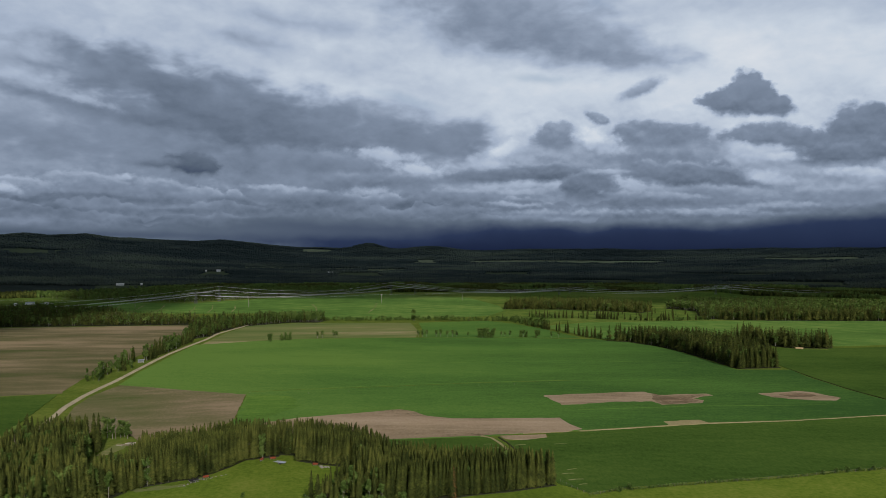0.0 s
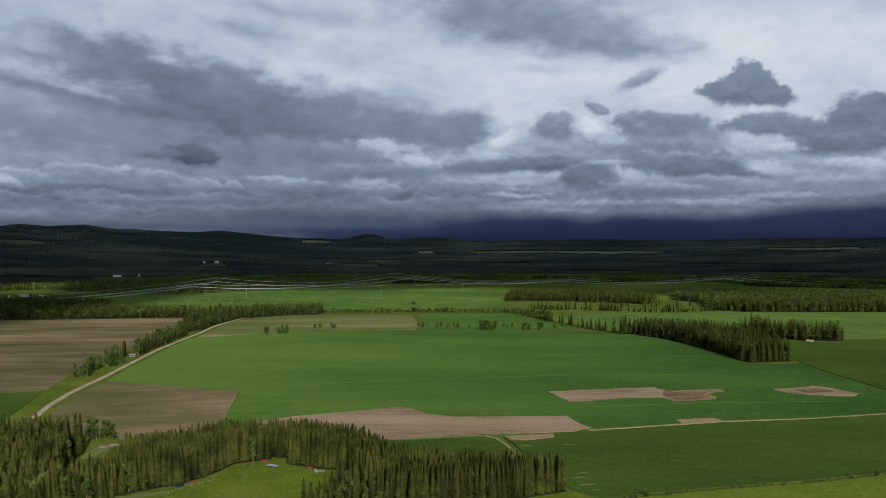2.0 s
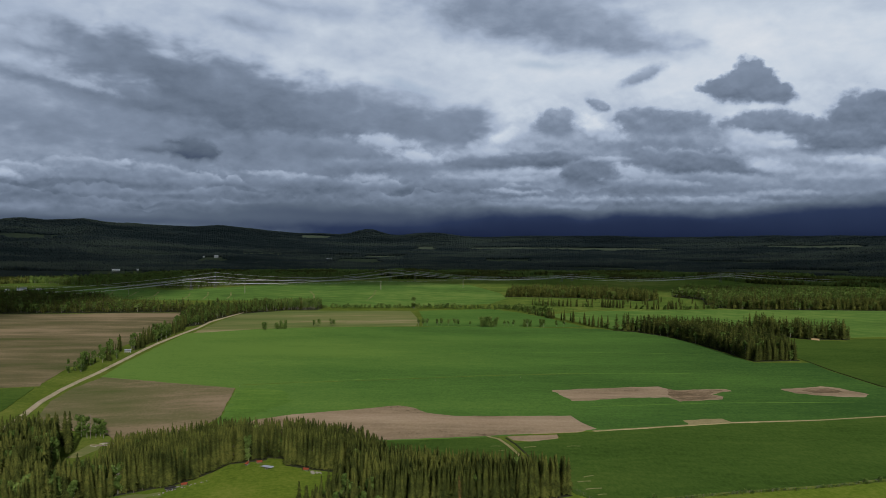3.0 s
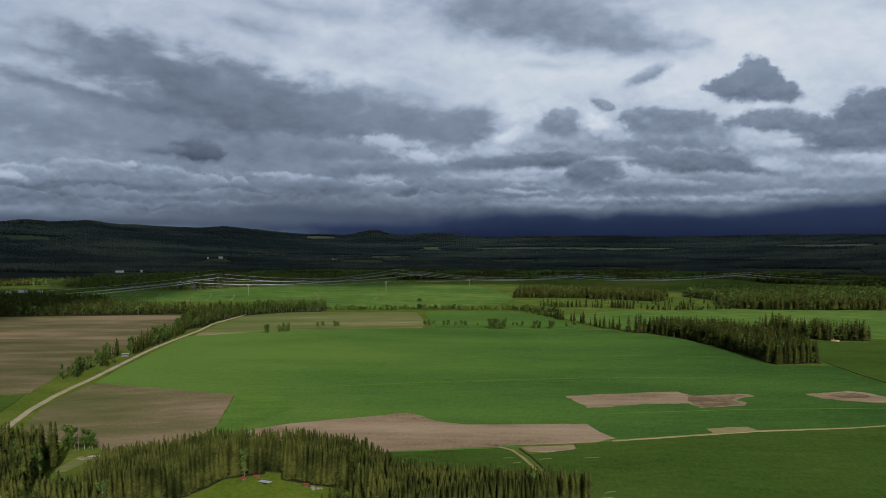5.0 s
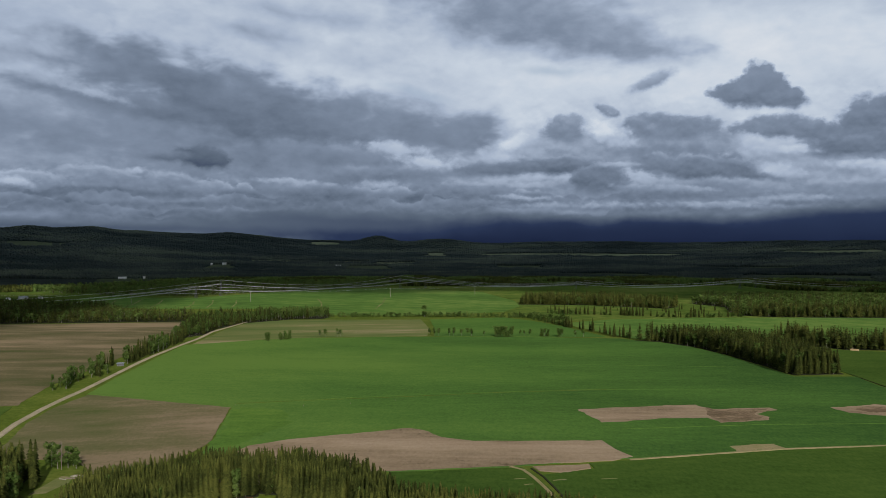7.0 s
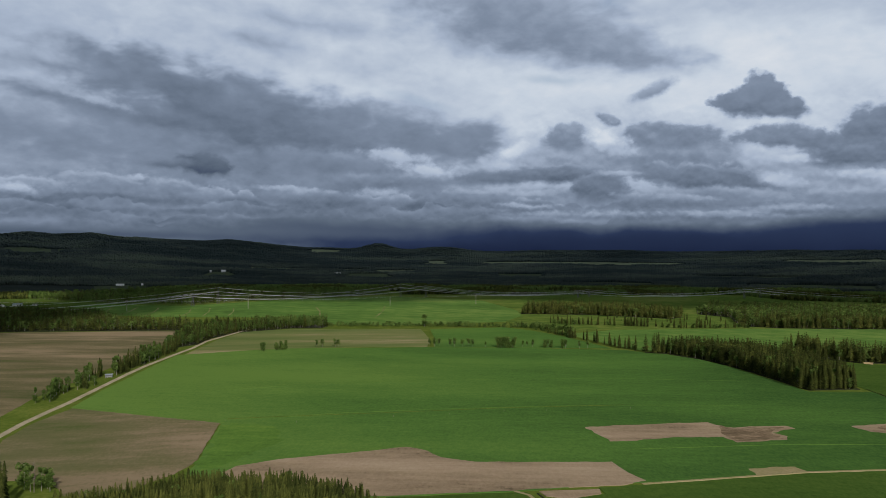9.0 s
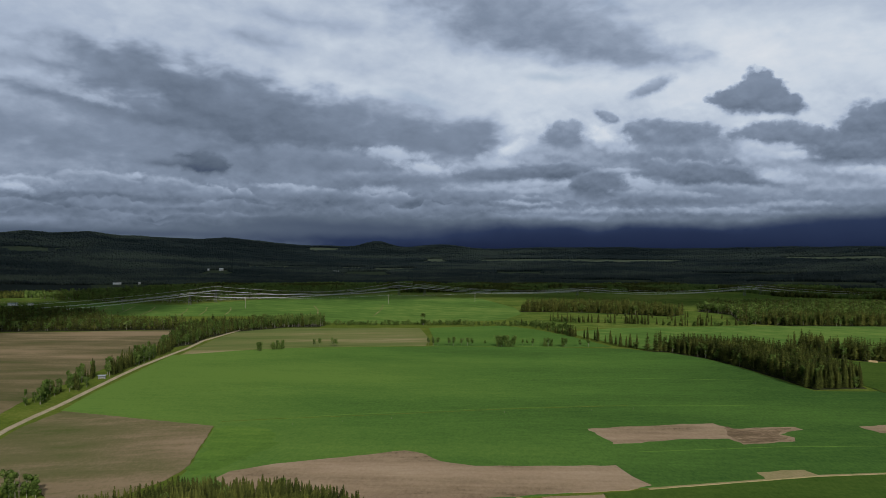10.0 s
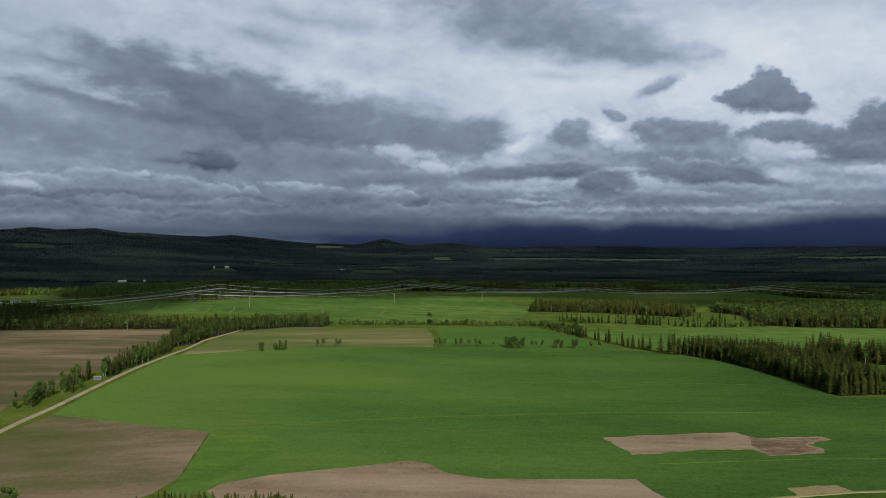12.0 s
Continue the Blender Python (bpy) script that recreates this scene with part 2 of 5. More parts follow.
    tone = maths(t, "ADD", tone, maths(t, "MULTIPLY", maths(t, "SUBTRACT", fine, 0.5), 0.10))
    broad = noise_of(t, warped, 0.26, 3.0, 0.5, (41, 2, 0), (1, 2, 1)).outputs[0]
    tone = maths(t, "ADD", tone, maths(t, "MULTIPLY", maths(t, "SUBTRACT", broad, 0.5), 0.15))
    low = remap(t, height, 7.2, 5.0, 0.10, 1.0)
    heap = maths(t, "MULTIPLY", remap(t, bearing, 6.0, 11.0), remap(t, height, 12.5, 10.5))
    model = maths(t, "MAXIMUM", low, heap)
    tone = maths(t, "ADD", tone, maths(t, "MULTIPLY", maths(t, "MULTIPLY", relief, 0.15), model))
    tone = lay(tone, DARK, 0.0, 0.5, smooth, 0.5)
    clouds = ramp(t, tone, [(0.0, (0.008, 0.0135, 0.039)), (0.12, (0.024, 0.038, 0.086)), (0.27, (0.101, 0.133, 0.186)),
                            (0.45, (0.207, 0.258, 0.348)), (0.62, (0.380, 0.453, 0.578)), (0.8, (0.56, 0.63, 0.725)), (1.0, (0.78, 0.80, 0.83))])
    sky = t.nodes.new("ShaderNodeTexSky")
    sky.sky_type, sky.sun_disc = "NISHITA", False
    sky.sun_elevation, sky.sun_rotation = radians(SUN_ELEVATION), radians(SUN_AZIMUTH)
    dim = t.nodes.new("ShaderNodeVectorMath")
    dim.operation = "SCALE"
    dim.inputs["Scale"].default_value = 0.08
    t.links.new(sky.outputs[0], dim.inputs[0])
    gap = t.nodes.new("ShaderNodeMix")
    gap.data_type = "RGBA"
    blank = t.nodes.new("ShaderNodeValue").outputs[0]
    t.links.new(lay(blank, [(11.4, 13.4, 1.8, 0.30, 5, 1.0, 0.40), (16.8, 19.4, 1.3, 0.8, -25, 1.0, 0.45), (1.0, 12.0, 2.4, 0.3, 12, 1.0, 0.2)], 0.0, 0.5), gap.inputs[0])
    t.links.new(clouds, gap.inputs[6])
    t.links.new(dim.outputs[0], gap.inputs[7])
    back = t.nodes.new("ShaderNodeBackground")
    t.links.new(gap.outputs[2], back.inputs[0])
    back.inputs[1].default_value = 1.0
    out = t.nodes.new("ShaderNodeOutputWorld")
    t.links.new(back.outputs[0], out.inputs[0])


make_world()
sun = new("sun", bpy.data.lights.new("sun", "SUN"))
sun.data.energy, sun.data.angle, sun.data.color = 3.95, radians(1.5), (1.0, 0.925, 0.81)
a, e = radians(SUN_AZIMUTH), radians(SUN_ELEVATION)
TO_SUN = Vector((math.sin(a) * math.cos(e), math.cos(a) * math.cos(e), math.sin(e)))
sun.matrix_world = look(TO_SUN * 3000, (0, 0, 0))

# ---------------------------------------------------------------- materials


def surface(name, stops, scales=(0.02, 0.6), rough=0.9, bump=0.0, stretch=(1, 1, 1), island=0.0, mix=0.5, turn=0.0, specular=0.0, spread=(0.3, 0.7), drift=0.0, grain=0.0, thin=0.0):
    """Colour from two sizes of grain along a ramp; island: how much each piece differs; thin: light let through."""
    m = bpy.data.materials.new(name)
    m.use_nodes = True
    t = m.node_tree
    p = t.nodes["Principled BSDF"]
    p.inputs["Roughness"].default_value = rough
    p.inputs["Specular IOR Level"].default_value = specular
    way = t.nodes.new("ShaderNodeTexCoord").outputs["Object"]
    if turn:
        r = t.nodes.new("ShaderNodeVectorRotate")
        r.rotation_type = "Z_AXIS"
        r.inputs["Angle"].default_value = radians(turn)
        t.links.new(way, r.inputs["Vector"])
        way = r.outputs[0]
    big = noise_of(t, way, scales[0], 4.0, 0.6, (5, 3, 0), stretch).outputs[0]
    small = noise_of(t, way, scales[1], 5.0, 0.65, (0, 0, 0), stretch).outputs[0]
    v = maths(t, "ADD", maths(t, "MULTIPLY", big, 1 - mix), maths(t, "MULTIPLY", small, mix))
    if grain:
        speck = noise_of(t, way, 0.55, 6.0, 0.8, (9, 4, 0), (1, 0.45, 1)).outputs[0]
        v = maths(t, "ADD", v, maths(t, "MULTIPLY", maths(t, "SUBTRACT", speck, 0.5), grain))
    v = remap(t, v, spread[0], spread[1], 0.0, 1.0, False)
    if drift:
        # the colour slides slowly along the ramp from one end of the field to the other
        sx = t.nodes.new("ShaderNodeSeparateXYZ")
        t.links.new(way, sx.inputs[0])
        v = maths(t, "SUBTRACT", v, maths(t, "MULTIPLY", sx.outputs[0], drift))
    if island:
        geo = t.nodes.new("ShaderNodeNewGeometry")
        info = t.nodes.new("ShaderNodeObjectInfo")
        r = maths(t, "ADD", geo.outputs["Random Per Island"], maths(t, "MULTIPLY", info.outputs["Random"], 0.6))
        v = maths(t, "ADD", v, maths(t, "MULTIPLY", maths(t, "SUBTRACT", r, 0.8), island))
    colour = ramp(t, v, stops)
    t.links.new(colour, p.inputs["Base Color"])
    if thin:
        glow = t.nodes.new("ShaderNodeBsdfTranslucent")
        t.links.new(colour, glow.inputs[0])
        both = t.nodes.new("ShaderNodeMixShader")
        both.inputs[0].default_value = thin
        t.links.new(p.outputs[0], both.inputs[1])
        t.links.new(glow.outputs[0], both.inputs[2])
        t.links.new(both.outputs[0], t.nodes["Material Output"].inputs["Surface"])
    if bump:
        b = t.nodes.new("ShaderNodeBump")
        b.inputs["Strength"].default_value, b.inputs["Distance"].default_value = 1.0, bump
        t.links.new(small, b.inputs["Height"])
        t.links.new(b.outputs[0], p.inputs["Normal"])
    return m


MEADOW = surface("meadow_grass", [(0, (0.050, 0.076, 0.014)), (0.5, (0.082, 0.116, 0.020)), (1, (0.140, 0.155, 0.038))], (0.03, 0.35), bump=0.05, grain=0.3)
HAY = surface("mown_grass", [(0, (0.058, 0.094, 0.014)), (0.5, (0.096, 0.140, 0.019)), (1, (0.152, 0.172, 0.036))], (0.025, 0.45), bump=0.05, spread=(0.33, 0.67), grain=0.3)
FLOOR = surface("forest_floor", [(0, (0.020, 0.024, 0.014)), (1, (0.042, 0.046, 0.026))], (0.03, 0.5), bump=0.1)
CROP = surface("young_crop", [(0, (0.033, 0.076, 0.020)), (0.5, (0.062, 0.130, 0.029)), (1, (0.100, 0.174, 0.038))], (0.007, 0.15), bump=0.10, stretch=(0.5, 1.4, 1), turn=8, mix=0.3, spread=(0.26, 0.74), drift=0.0017, grain=0.6)
CROP_BRIGHT = surface("lush_crop", [(0, (0.044, 0.094, 0.020)), (0.5, (0.082, 0.156, 0.030)), (1, (0.132, 0.204, 0.040))], (0.012, 0.15), bump=0.10, stretch=(0.5, 1.4, 1), turn=8, mix=0.3, grain=0.4)
CROP_DARK = surface("dark_crop", [(0, (0.025, 0.051, 0.011)), (0.5, (0.046, 0.085, 0.017)), (1, (0.078, 0.118, 0.025))], (0.008, 0.15), bump=0.10, stretch=(0.5, 1.4, 1), turn=8, mix=0.3, spread=(0.28, 0.72), grain=0.6)
CROP_FAR = surface("far_crop", [(0, (0.050, 0.102, 0.025)), (0.5, (0.080, 0.150, 0.034)), (1, (0.142, 0.206, 0.052))], (0.006, 0.05), stretch=(1, 0.5, 1), turn=-50, grain=0.3, spread=(0.34, 0.66))
PASTURE = surface("pasture", [(0, (0.040, 0.076, 0.016)), (0.5, (0.078, 0.122, 0.024)), (1, (0.150, 0.170, 0.044))], (0.008, 0.08), stretch=(0.5, 1, 1), grain=0.3, spread=(0.36, 0.64))
SOIL = surface("bare_soil", [(0, (0.095, 0.075, 0.048)), (0.25, (0.190, 0.144, 0.098)), (0.5, (0.245, 0.186, 0.130)), (1, (0.320, 0.250, 0.182))], (0.022, 0.12), bump=0.10, stretch=(0.35, 1.6, 1), turn=6, mix=0.3, grain=0.34, spread=(0.33, 0.69))
SOIL_GREEN = surface("sprouting_soil", [(0, (0.076, 0.092, 0.032)), (0.45, (0.118, 0.112, 0.056)), (0.75, (0.180, 0.142, 0.090)), (1, (0.25, 0.188, 0.130))], (0.014, 0.08), bump=0.12, stretch=(0.5, 1.5, 1), turn=-8, mix=0.28, spread=(0.21, 0.57), grain=0.26, drift=-0.0026)
# toned like the far trees, with the same bluish haze in the colour
FAR_FLOOR_HAZED = surface("far_floor_hazed", [(0, (0.015, 0.020, 0.019)), (1, (0.032, 0.040, 0.034))], (0.004, 0.03))
SOIL_DARK = surface("damp_soil", [(0, (0.066, 0.076, 0.030)), (0.45, (0.112, 0.100, 0.054)), (1, (0.215, 0.165, 0.108))], (0.008, 0.04), stretch=(0.4, 1.5, 1), turn=4, mix=0.2, spread=(0.40, 0.61), grain=0.16)
SOIL_WET = surface("wet_soil", [(0, (0.075, 0.058, 0.038)), (0.5, (0.140, 0.104, 0.068)), (1, (0.240, 0.180, 0.125))], (0.06, 0.3), bump=0.12, stretch=(0.5, 1.5, 1), mix=0.4, grain=0.4, spread=(0.36, 0.64))
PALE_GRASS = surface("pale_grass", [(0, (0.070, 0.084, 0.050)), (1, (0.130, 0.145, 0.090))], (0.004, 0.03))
# darker copy of the clearing grass, cloud shade put into its colour
SHADED_GRASS = surface("shaded_grass", [(0, (0.032, 0.043, 0.026)), (1, (0.060, 0.074, 0.042))], (0.004, 0.03))
STUBBLE = surface("green_stubble", [(0, (0.078, 0.120, 0.034)), (0.55, (0.140, 0.152, 0.060)), (1, (0.270, 0.222, 0.138))], (0.010, 0.07), stretch=(0.35, 1.8, 1), turn=-4, mix=0.2, spread=(0.34, 0.68), grain=0.2)
GRAVEL = surface("gravel", [(0, (0.20, 0.175, 0.125)), (1, (0.42, 0.36, 0.265))], (0.1, 1.2), bump=0.05)
TRACK = surface("dry_track", [(0, (0.15, 0.15, 0.06)), (1, (0.30, 0.24, 0.15))], (0.08, 0.8))
SPRUCE = surface("spruce_needles", [(0, (0.018, 0.025, 0.008)), (0.5, (0.047, 0.058, 0.015)), (1, (0.100, 0.110, 0.027))], (0.11, 1.2), island=0.4, mix=0.2, spread=(0.36, 0.64), thin=0.15)
LEAF = surface("aspen_leaves", [(0, (0.038, 0.068, 0.017)), (0.5, (0.088, 0.140, 0.034)), (1, (0.155, 0.215, 0.058))], (0.10, 1.0), island=0.45, mix=0.25, spread=(0.35, 0.65), thin=0.35)
# distance haze is put into the colour: bluer and flatter than near needles
FAR_TREES_HAZED = surface("far_trees_hazed", [(0, (0.019, 0.027, 0.027)), (0.5, (0.034, 0.045, 0.041)), (1, (0.068, 0.083, 0.062))], (0.0030, 0.02), stretch=(0.45, 1.3, 1), island=0.14, mix=0.3, spread=(0.38, 0.62))
BARK = surface("bark", [(0, (0.06, 0.05, 0.04)), (1, (0.13, 0.11, 0.09))], (0.3, 3.0))
PALE_BARK = surface("pale_bark", [(0, (0.17, 0.16, 0.13)), (1, (0.36, 0.34, 0.29))], (0.3, 3.0))
RUST = surface("rusty_needles", [(0, (0.050, 0.040, 0.016)), (0.6, (0.075, 0.055, 0.020)), (1, (0.160, 0.075, 0.032))], (0.3, 3.0), island=0.6)
DEAD = surface("dead_wood", [(0, (0.12, 0.10, 0.085)), (1, (0.24, 0.20, 0.17))], (0.3, 3.0))
STEEL = surface("galvanised_steel", [(0, (0.09, 0.095, 0.10)), (1, (0.15, 0.155, 0.16))], (0.3, 3.0), rough=0.5)
WIRE = surface("aluminium_wire", [(0, (0.55, 0.56, 0.58)), (1, (0.7, 0.71, 0.73))], (0.3, 3.0), rough=0.4)
POLE = surface("weathered_pole", [(0, (0.22, 0.21, 0.17)), (1, (0.34, 0.32, 0.27))], (0.3, 3.0))
WHITE = surface("white_paint", [(0, (0.55, 0.55, 0.54)), (1, (0.75, 0.75, 0.74))], (0.3, 3.0))
GREY_ROOF = surface("pale_metal_roof", [(0, (0.24, 0.27, 0.32)), (1, (0.36, 0.39, 0.44))], (0.3, 3.0), rough=0.5)
BOARD = surface("grey_boards", [(0, (0.20, 0.20, 0.20)), (1, (0.36, 0.36, 0.36))], (0.3, 3.0))
RED = surface("faded_red_paint", [(0, (0.20, 0.05, 0.03)), (1, (0.34, 0.09, 0.05))], (0.4, 3.0), rough=0.6)
TYRE = surface("tyre_rubber", [(0, (0.02, 0.02, 0.02)), (1, (0.04, 0.04, 0.04))], (1, 5))
LUMBER = surface("cut_lumber", [(0, (0.35, 0.25, 0.13)), (1, (0.55, 0.42, 0.25))], (0.4, 3.0))
# for the added slab over the far valley; passes part of the sun
SHADE_CLOUD = surface("shade_cloud_vapour", [(0, (0.75, 0.75, 0.76)), (1, (0.85, 0.85, 0.86))], (0.002, 0.01), rough=1.0, specular=0.0, thin=0.5)

# ---------------------------------------------------------------- geometry helpers


def link_bm(name, bm, material, parent=None):
    me = bpy.data.meshes.new(name)
    bm.to_mesh(me)
    bm.free()
    for m in material if isinstance(material, (list, tuple)) else [material]:
        me.materials.append(m)
    ob = new(name, me)
    ob.parent = parent
    return ob


def part(name, bm, material, parent, label=""):
    return tagged(link_bm(name, bm, material, parent), label)


def mesh_of(name, verts, tris, mats, slots=None):
    """A mesh from arrays of corners and triangles."""
    verts, tris = np.asarray(verts, np.float32), np.asarray(tris, np.int32)
    me = bpy.data.meshes.new(name)
    me.vertices.add(len(verts))
    me.vertices.foreach_set("co", verts.ravel())
    me.loops.add(tris.size)
    me.loops.foreach_set("vertex_index", tris.ravel())
    me.polygons.add(len(tris))
    me.polygons.foreach_set("loop_start", np.arange(0, tris.size, 3, dtype=np.int32))
    for m in mats:
        me.materials.append(m)
    if slots is not None:
        me.polygons.foreach_set("material_index", np.asarray(slots, np.int32))
    me.update(calc_edges=True)
    return me


def box(bm, x0, y0, z0, x1, y1, z1):
    v = [bm.verts.new((x, y, z)) for x in (x0, x1) for y in (y0, y1) for z in (z0, z1)]
    for f in ((0, 1, 3, 2), (4, 6, 7, 5), (0, 4, 5, 1), (2, 3, 7, 6), (0, 2, 6, 4), (1, 5, 7, 3)):
        bm.faces.new([v[k] for k in f])


def rod(bm, p, q, r, sides=5):
    p, q = Vector(p), Vector(q)
    m = (q - p).to_track_quat("Z", "Y").to_matrix()
    rings = [[bm.verts.new(c + m @ Vector((r * math.cos(6.2832 * k / sides), r * math.sin(6.2832 * k / sides), 0))) for k in range(sides)] for c in (p, q)]
    for k in range(sides):
        bm.faces.new((rings[0][k], rings[0][(k + 1) % sides], rings[1][(k + 1) % sides], rings[1][k]))
    bm.faces.new(rings[0][::-1]), bm.faces.new(rings[1])


def inside(x, y, poly):
    hit = False
    for (x0, y0), (x1, y1) in zip(poly, poly[1:] + poly[:1]):
        if (y0 > y) != (y1 > y) and x < (x1 - x0) * (y - y0) / (y1 - y0) + x0:
            hit = not hit
    return hit


# ---------------------------------------------------------------- ground

SKYLINE = [(-40, 200), (-28.2, 210), (-26.3, 218), (-24.6, 205), (-22.4, 220), (-20.2, 202), (-17.6, 194), (-14.8, 186), (-13.2, 193), (-10.3, 170), (-6.9, 148),
           (-3.4, 138), (-0.8, 135), (3.6, 133), (8.0, 134), (12.3, 140), (16.6, 133), (22.6, 131), (28.3, 140), (34.0, 140), (45, 150)]


def land(x, y):
    """Height of the ground: level fields, then wooded hills all round."""
    r, az = math.hypot(x, y - 60), math.degrees(math.atan2(x, y - 60))
    if r < 2300:
        return 0.0
    top = float(np.interp(az, [s[0] for s in SKYLINE], [s[1] for s in SKYLINE]))
    s = min(1.0, (r - 2300) / 2300)
    s = s * s * (1.6 - 0.6 * s)
    z = top * s + 14 * s * noise.noise((x / 420, y / 420, 3.0))
    for a0, wide, high in ((-1.9, 1.4, 42), (2.7, 2.1, 22)):
        z += high * math.exp(-((az - a0) / wide) ** 2) * max(0.0, 1 - abs(r - 4680) / 500)
    if r > 4720:
        z -= (r - 4720) * 0.35
    return z


def make_ground():
    rings = [0, 150, 400, 800, 1300, 1800, 2100] + list(range(2300, 4960, 55))
    turns = 300
    verts = [(0, 60, 0)]
    for r in rings[1:]:
        for k in range(turns):
            b = 2 * math.pi * k / turns
            x, y = r * math.sin(b), 60 + r * math.cos(b)
            verts.append((x, y, land(x, y)))
    tris, slots = [], []
    for k in range(turns):
        tris.append((0, 1 + (k + 1) % turns, 1 + k))
        slots.append(0)
    for i in range(1, len(rings) - 1):
        b0, b1 = 1 + (i - 1) * turns, 1 + i * turns
        for k in range(turns):
            n = (k + 1) % turns
            tris += [(b0 + k, b0 + n, b1 + n), (b0 + k, b1 + n, b1 + k)]
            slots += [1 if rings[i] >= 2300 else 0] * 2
    me = mesh_of("ground", verts, tris, [MEADOW, FAR_FLOOR_HAZED], slots)
    me.polygons.foreach_set("use_smooth", np.ones(len(me.polygons), bool))
    tagged(new("ground", me), "rolling meadow and forest ground reaching the hills", "ground", kind="structure")


make_ground()


def field(name, outline, material, top, label, jag=0.5, step=6.0):
    """A patch of crop or soil with a slightly ragged edge, standing proud of the ground."""
    rnd = random.Random(len(outline) * 7 + int(abs(outline[0][0])))
    pts = []
    for (x0, y0), (x1, y1) in zip(outline, outline[1:] + outline[:1]):
        n = max(1, int(math.hypot(x1 - x0, y1 - y0) / step))
        for k in range(n):
            f = k / n
            pts.append((x0 + (x1 - x0) * f + rnd.uniform(-jag, jag), y0 + (y1 - y0) * f + rnd.uniform(-jag, jag)))
    bm = bmesh.new()
    upper = [bm.verts.new((x, y, top)) for x, y in pts]
    lower = [bm.verts.new((x, y, 0.0)) for x, y in pts]
    for tri in geometry.tessellate_polygon([[Vector((x, y, 0)) for x, y in pts]]):
        bm.faces.new([upper[k] for k in tri])
    for k in range(len(pts)):
        n = (k + 1) % len(pts)
        bm.faces.new((upper[k], lower[k], lower[n], upper[n]))
    bmesh.ops.recalc_face_normals(bm, faces=bm.faces)
    return tagged(link_bm(name, bm, material), label, "field", kind="structure")


MAIN = [(-222, 838), (-168, 870), (-119, 890), (-52, 894), (44, 897), (139, 888), (240, 868), (251, 847), (271, 834), (289, 796), (297, 753), (300, 690), (301, 625),
        (348, 622), (342, 585), (339, 528), (341, 489), (341, 447), (241, 432), (187, 428), (108, 415), (48, 405), (-5, 400), (-60, 400), (-96, 436), (-96, 454),
        (-105, 536), (-187, 573), (-212, 584), (-217, 640), (-221, 766)]
field("crop_field", MAIN, CROP, 0.25, "broad bright green field of young crop")
field("crop_field", [(108, 412), (187, 425), (241, 429), (309, 440), (720, 520), (720, 430), (230, 331), (203, 327), (137, 316), (97, 309), (84, 304), (73, 318), (66, 345), (61, 392), (86, 400), (86, 408)],
      CROP_DARK, 0.25, "dark green crop field beside the wire fence")
field("crop_field", [(-5, 399), (48, 404), (54, 404), (58, 392), (64, 345), (52, 333), (30, 338), (2, 347), (-12, 374)], CROP_DARK, 0.25, "narrow green crop strip behind the spruces")
field("crop_field", [(350, 634), (345, 585), (342, 528), (344, 489), (345, 448), (720, 522), (950, 800), (470, 765), (462, 750), (424, 767), (380, 775), (364, 720)],
      CROP_DARK, 0.25, "green crop field beyond the ditch")
field("crop_field", [(208, 1034), (292, 1087), (454, 1102), (662, 1092), (1000, 1070), (1000, 850), (480, 780), (430, 868), (400, 862), (355, 820), (300, 856), (258, 862), (246, 884)],
      CROP_FAR, 0.25, "smooth green field behind the dark wood")
field("crop_field", [(38, 1098), (145, 1122), (176, 1074), (205, 990), (228, 884), (139, 892), (44, 901), (36, 905), (40, 969)], CROP, 0.25, "green crop strip behind the row of bushes")
field("crop_field", [(-690, 1487), (-579, 1603), (-424, 1570), (-274, 1774), (-38, 1950), (181, 1751), (212, 1455), (201, 1327), (157, 1213), (0, 1160), (-126, 1174), (-211, 1293), (-400, 1302), (-480, 1330)],
      CROP_FAR, 0.25, "bright sunlit green field under the power lines")
field("crop_field", [(-241, 546), (-279, 540), (-620, 495), (-620, 300), (-219, 330), (-212, 400), (-217, 430), (-223, 458), (-231, 500)], CROP_DARK, 0.25, "green crop field beside the gravel road")
field("pasture", [(160, 1215), (215, 1460), (185, 1750), (-30, 1960), (0, 2290), (1400, 1800), (1500, 1090), (665, 1096), (454, 1106), (292, 1091), (215, 1060), (190, 1122)], PASTURE, 0.2, "rough green pasture between the woods")
field("pasture", [(-1500, 1600), (-690, 1500), (-579, 1610), (-424, 1575), (-274, 1780), (-38, 1956), (0, 2270), (-1300, 1900)], PASTURE, 0.15, "rough green pasture below the far forest")
field("ploughed_field", [(-760, 1040), (-543, 1056), (-433, 1065), (-293, 1082), (-266, 950), (-256, 840), (-254, 714), (-252, 620), (-243, 560), (-240, 551), (-279, 543), (-620, 498), (-900, 900)],
      SOIL_DARK, 0.12, "wide brown ploughed field, faintly striped")
field("ploughed_field", [(-210, 582), (-187, 572), (-106, 537), (-97, 454), (-101, 436), (-118, 402), (-135, 404), (-152, 428), (-194, 428), (-199, 458), (-210, 500), (-214, 540)],
      SOIL_GREEN, 0.30, "brown field with thin green sprouts")
field("ploughed_field", [(-216, 842), (-183, 862), (-149, 882), (-92, 897), (-57, 899), (28, 903), (34, 969), (26, 1098), (-133, 1104), (-204, 1080), (-216, 971)],
      STUBBLE, 0.12, "pale brown stubble field beyond the crop")
field("soil_patch", [(-76, 447), (-57, 458), (-20, 470), (4, 479), (14, 471), (20, 459), (36, 450), (54, 449), (102, 447), (105, 430), (109, 417), (97, 412), (58, 408), (48, 406), (-5, 401), (-40, 402), (-58, 410), (-80, 436)],
      SOIL, 0.30, "bare pinkish brown soil in the crop")
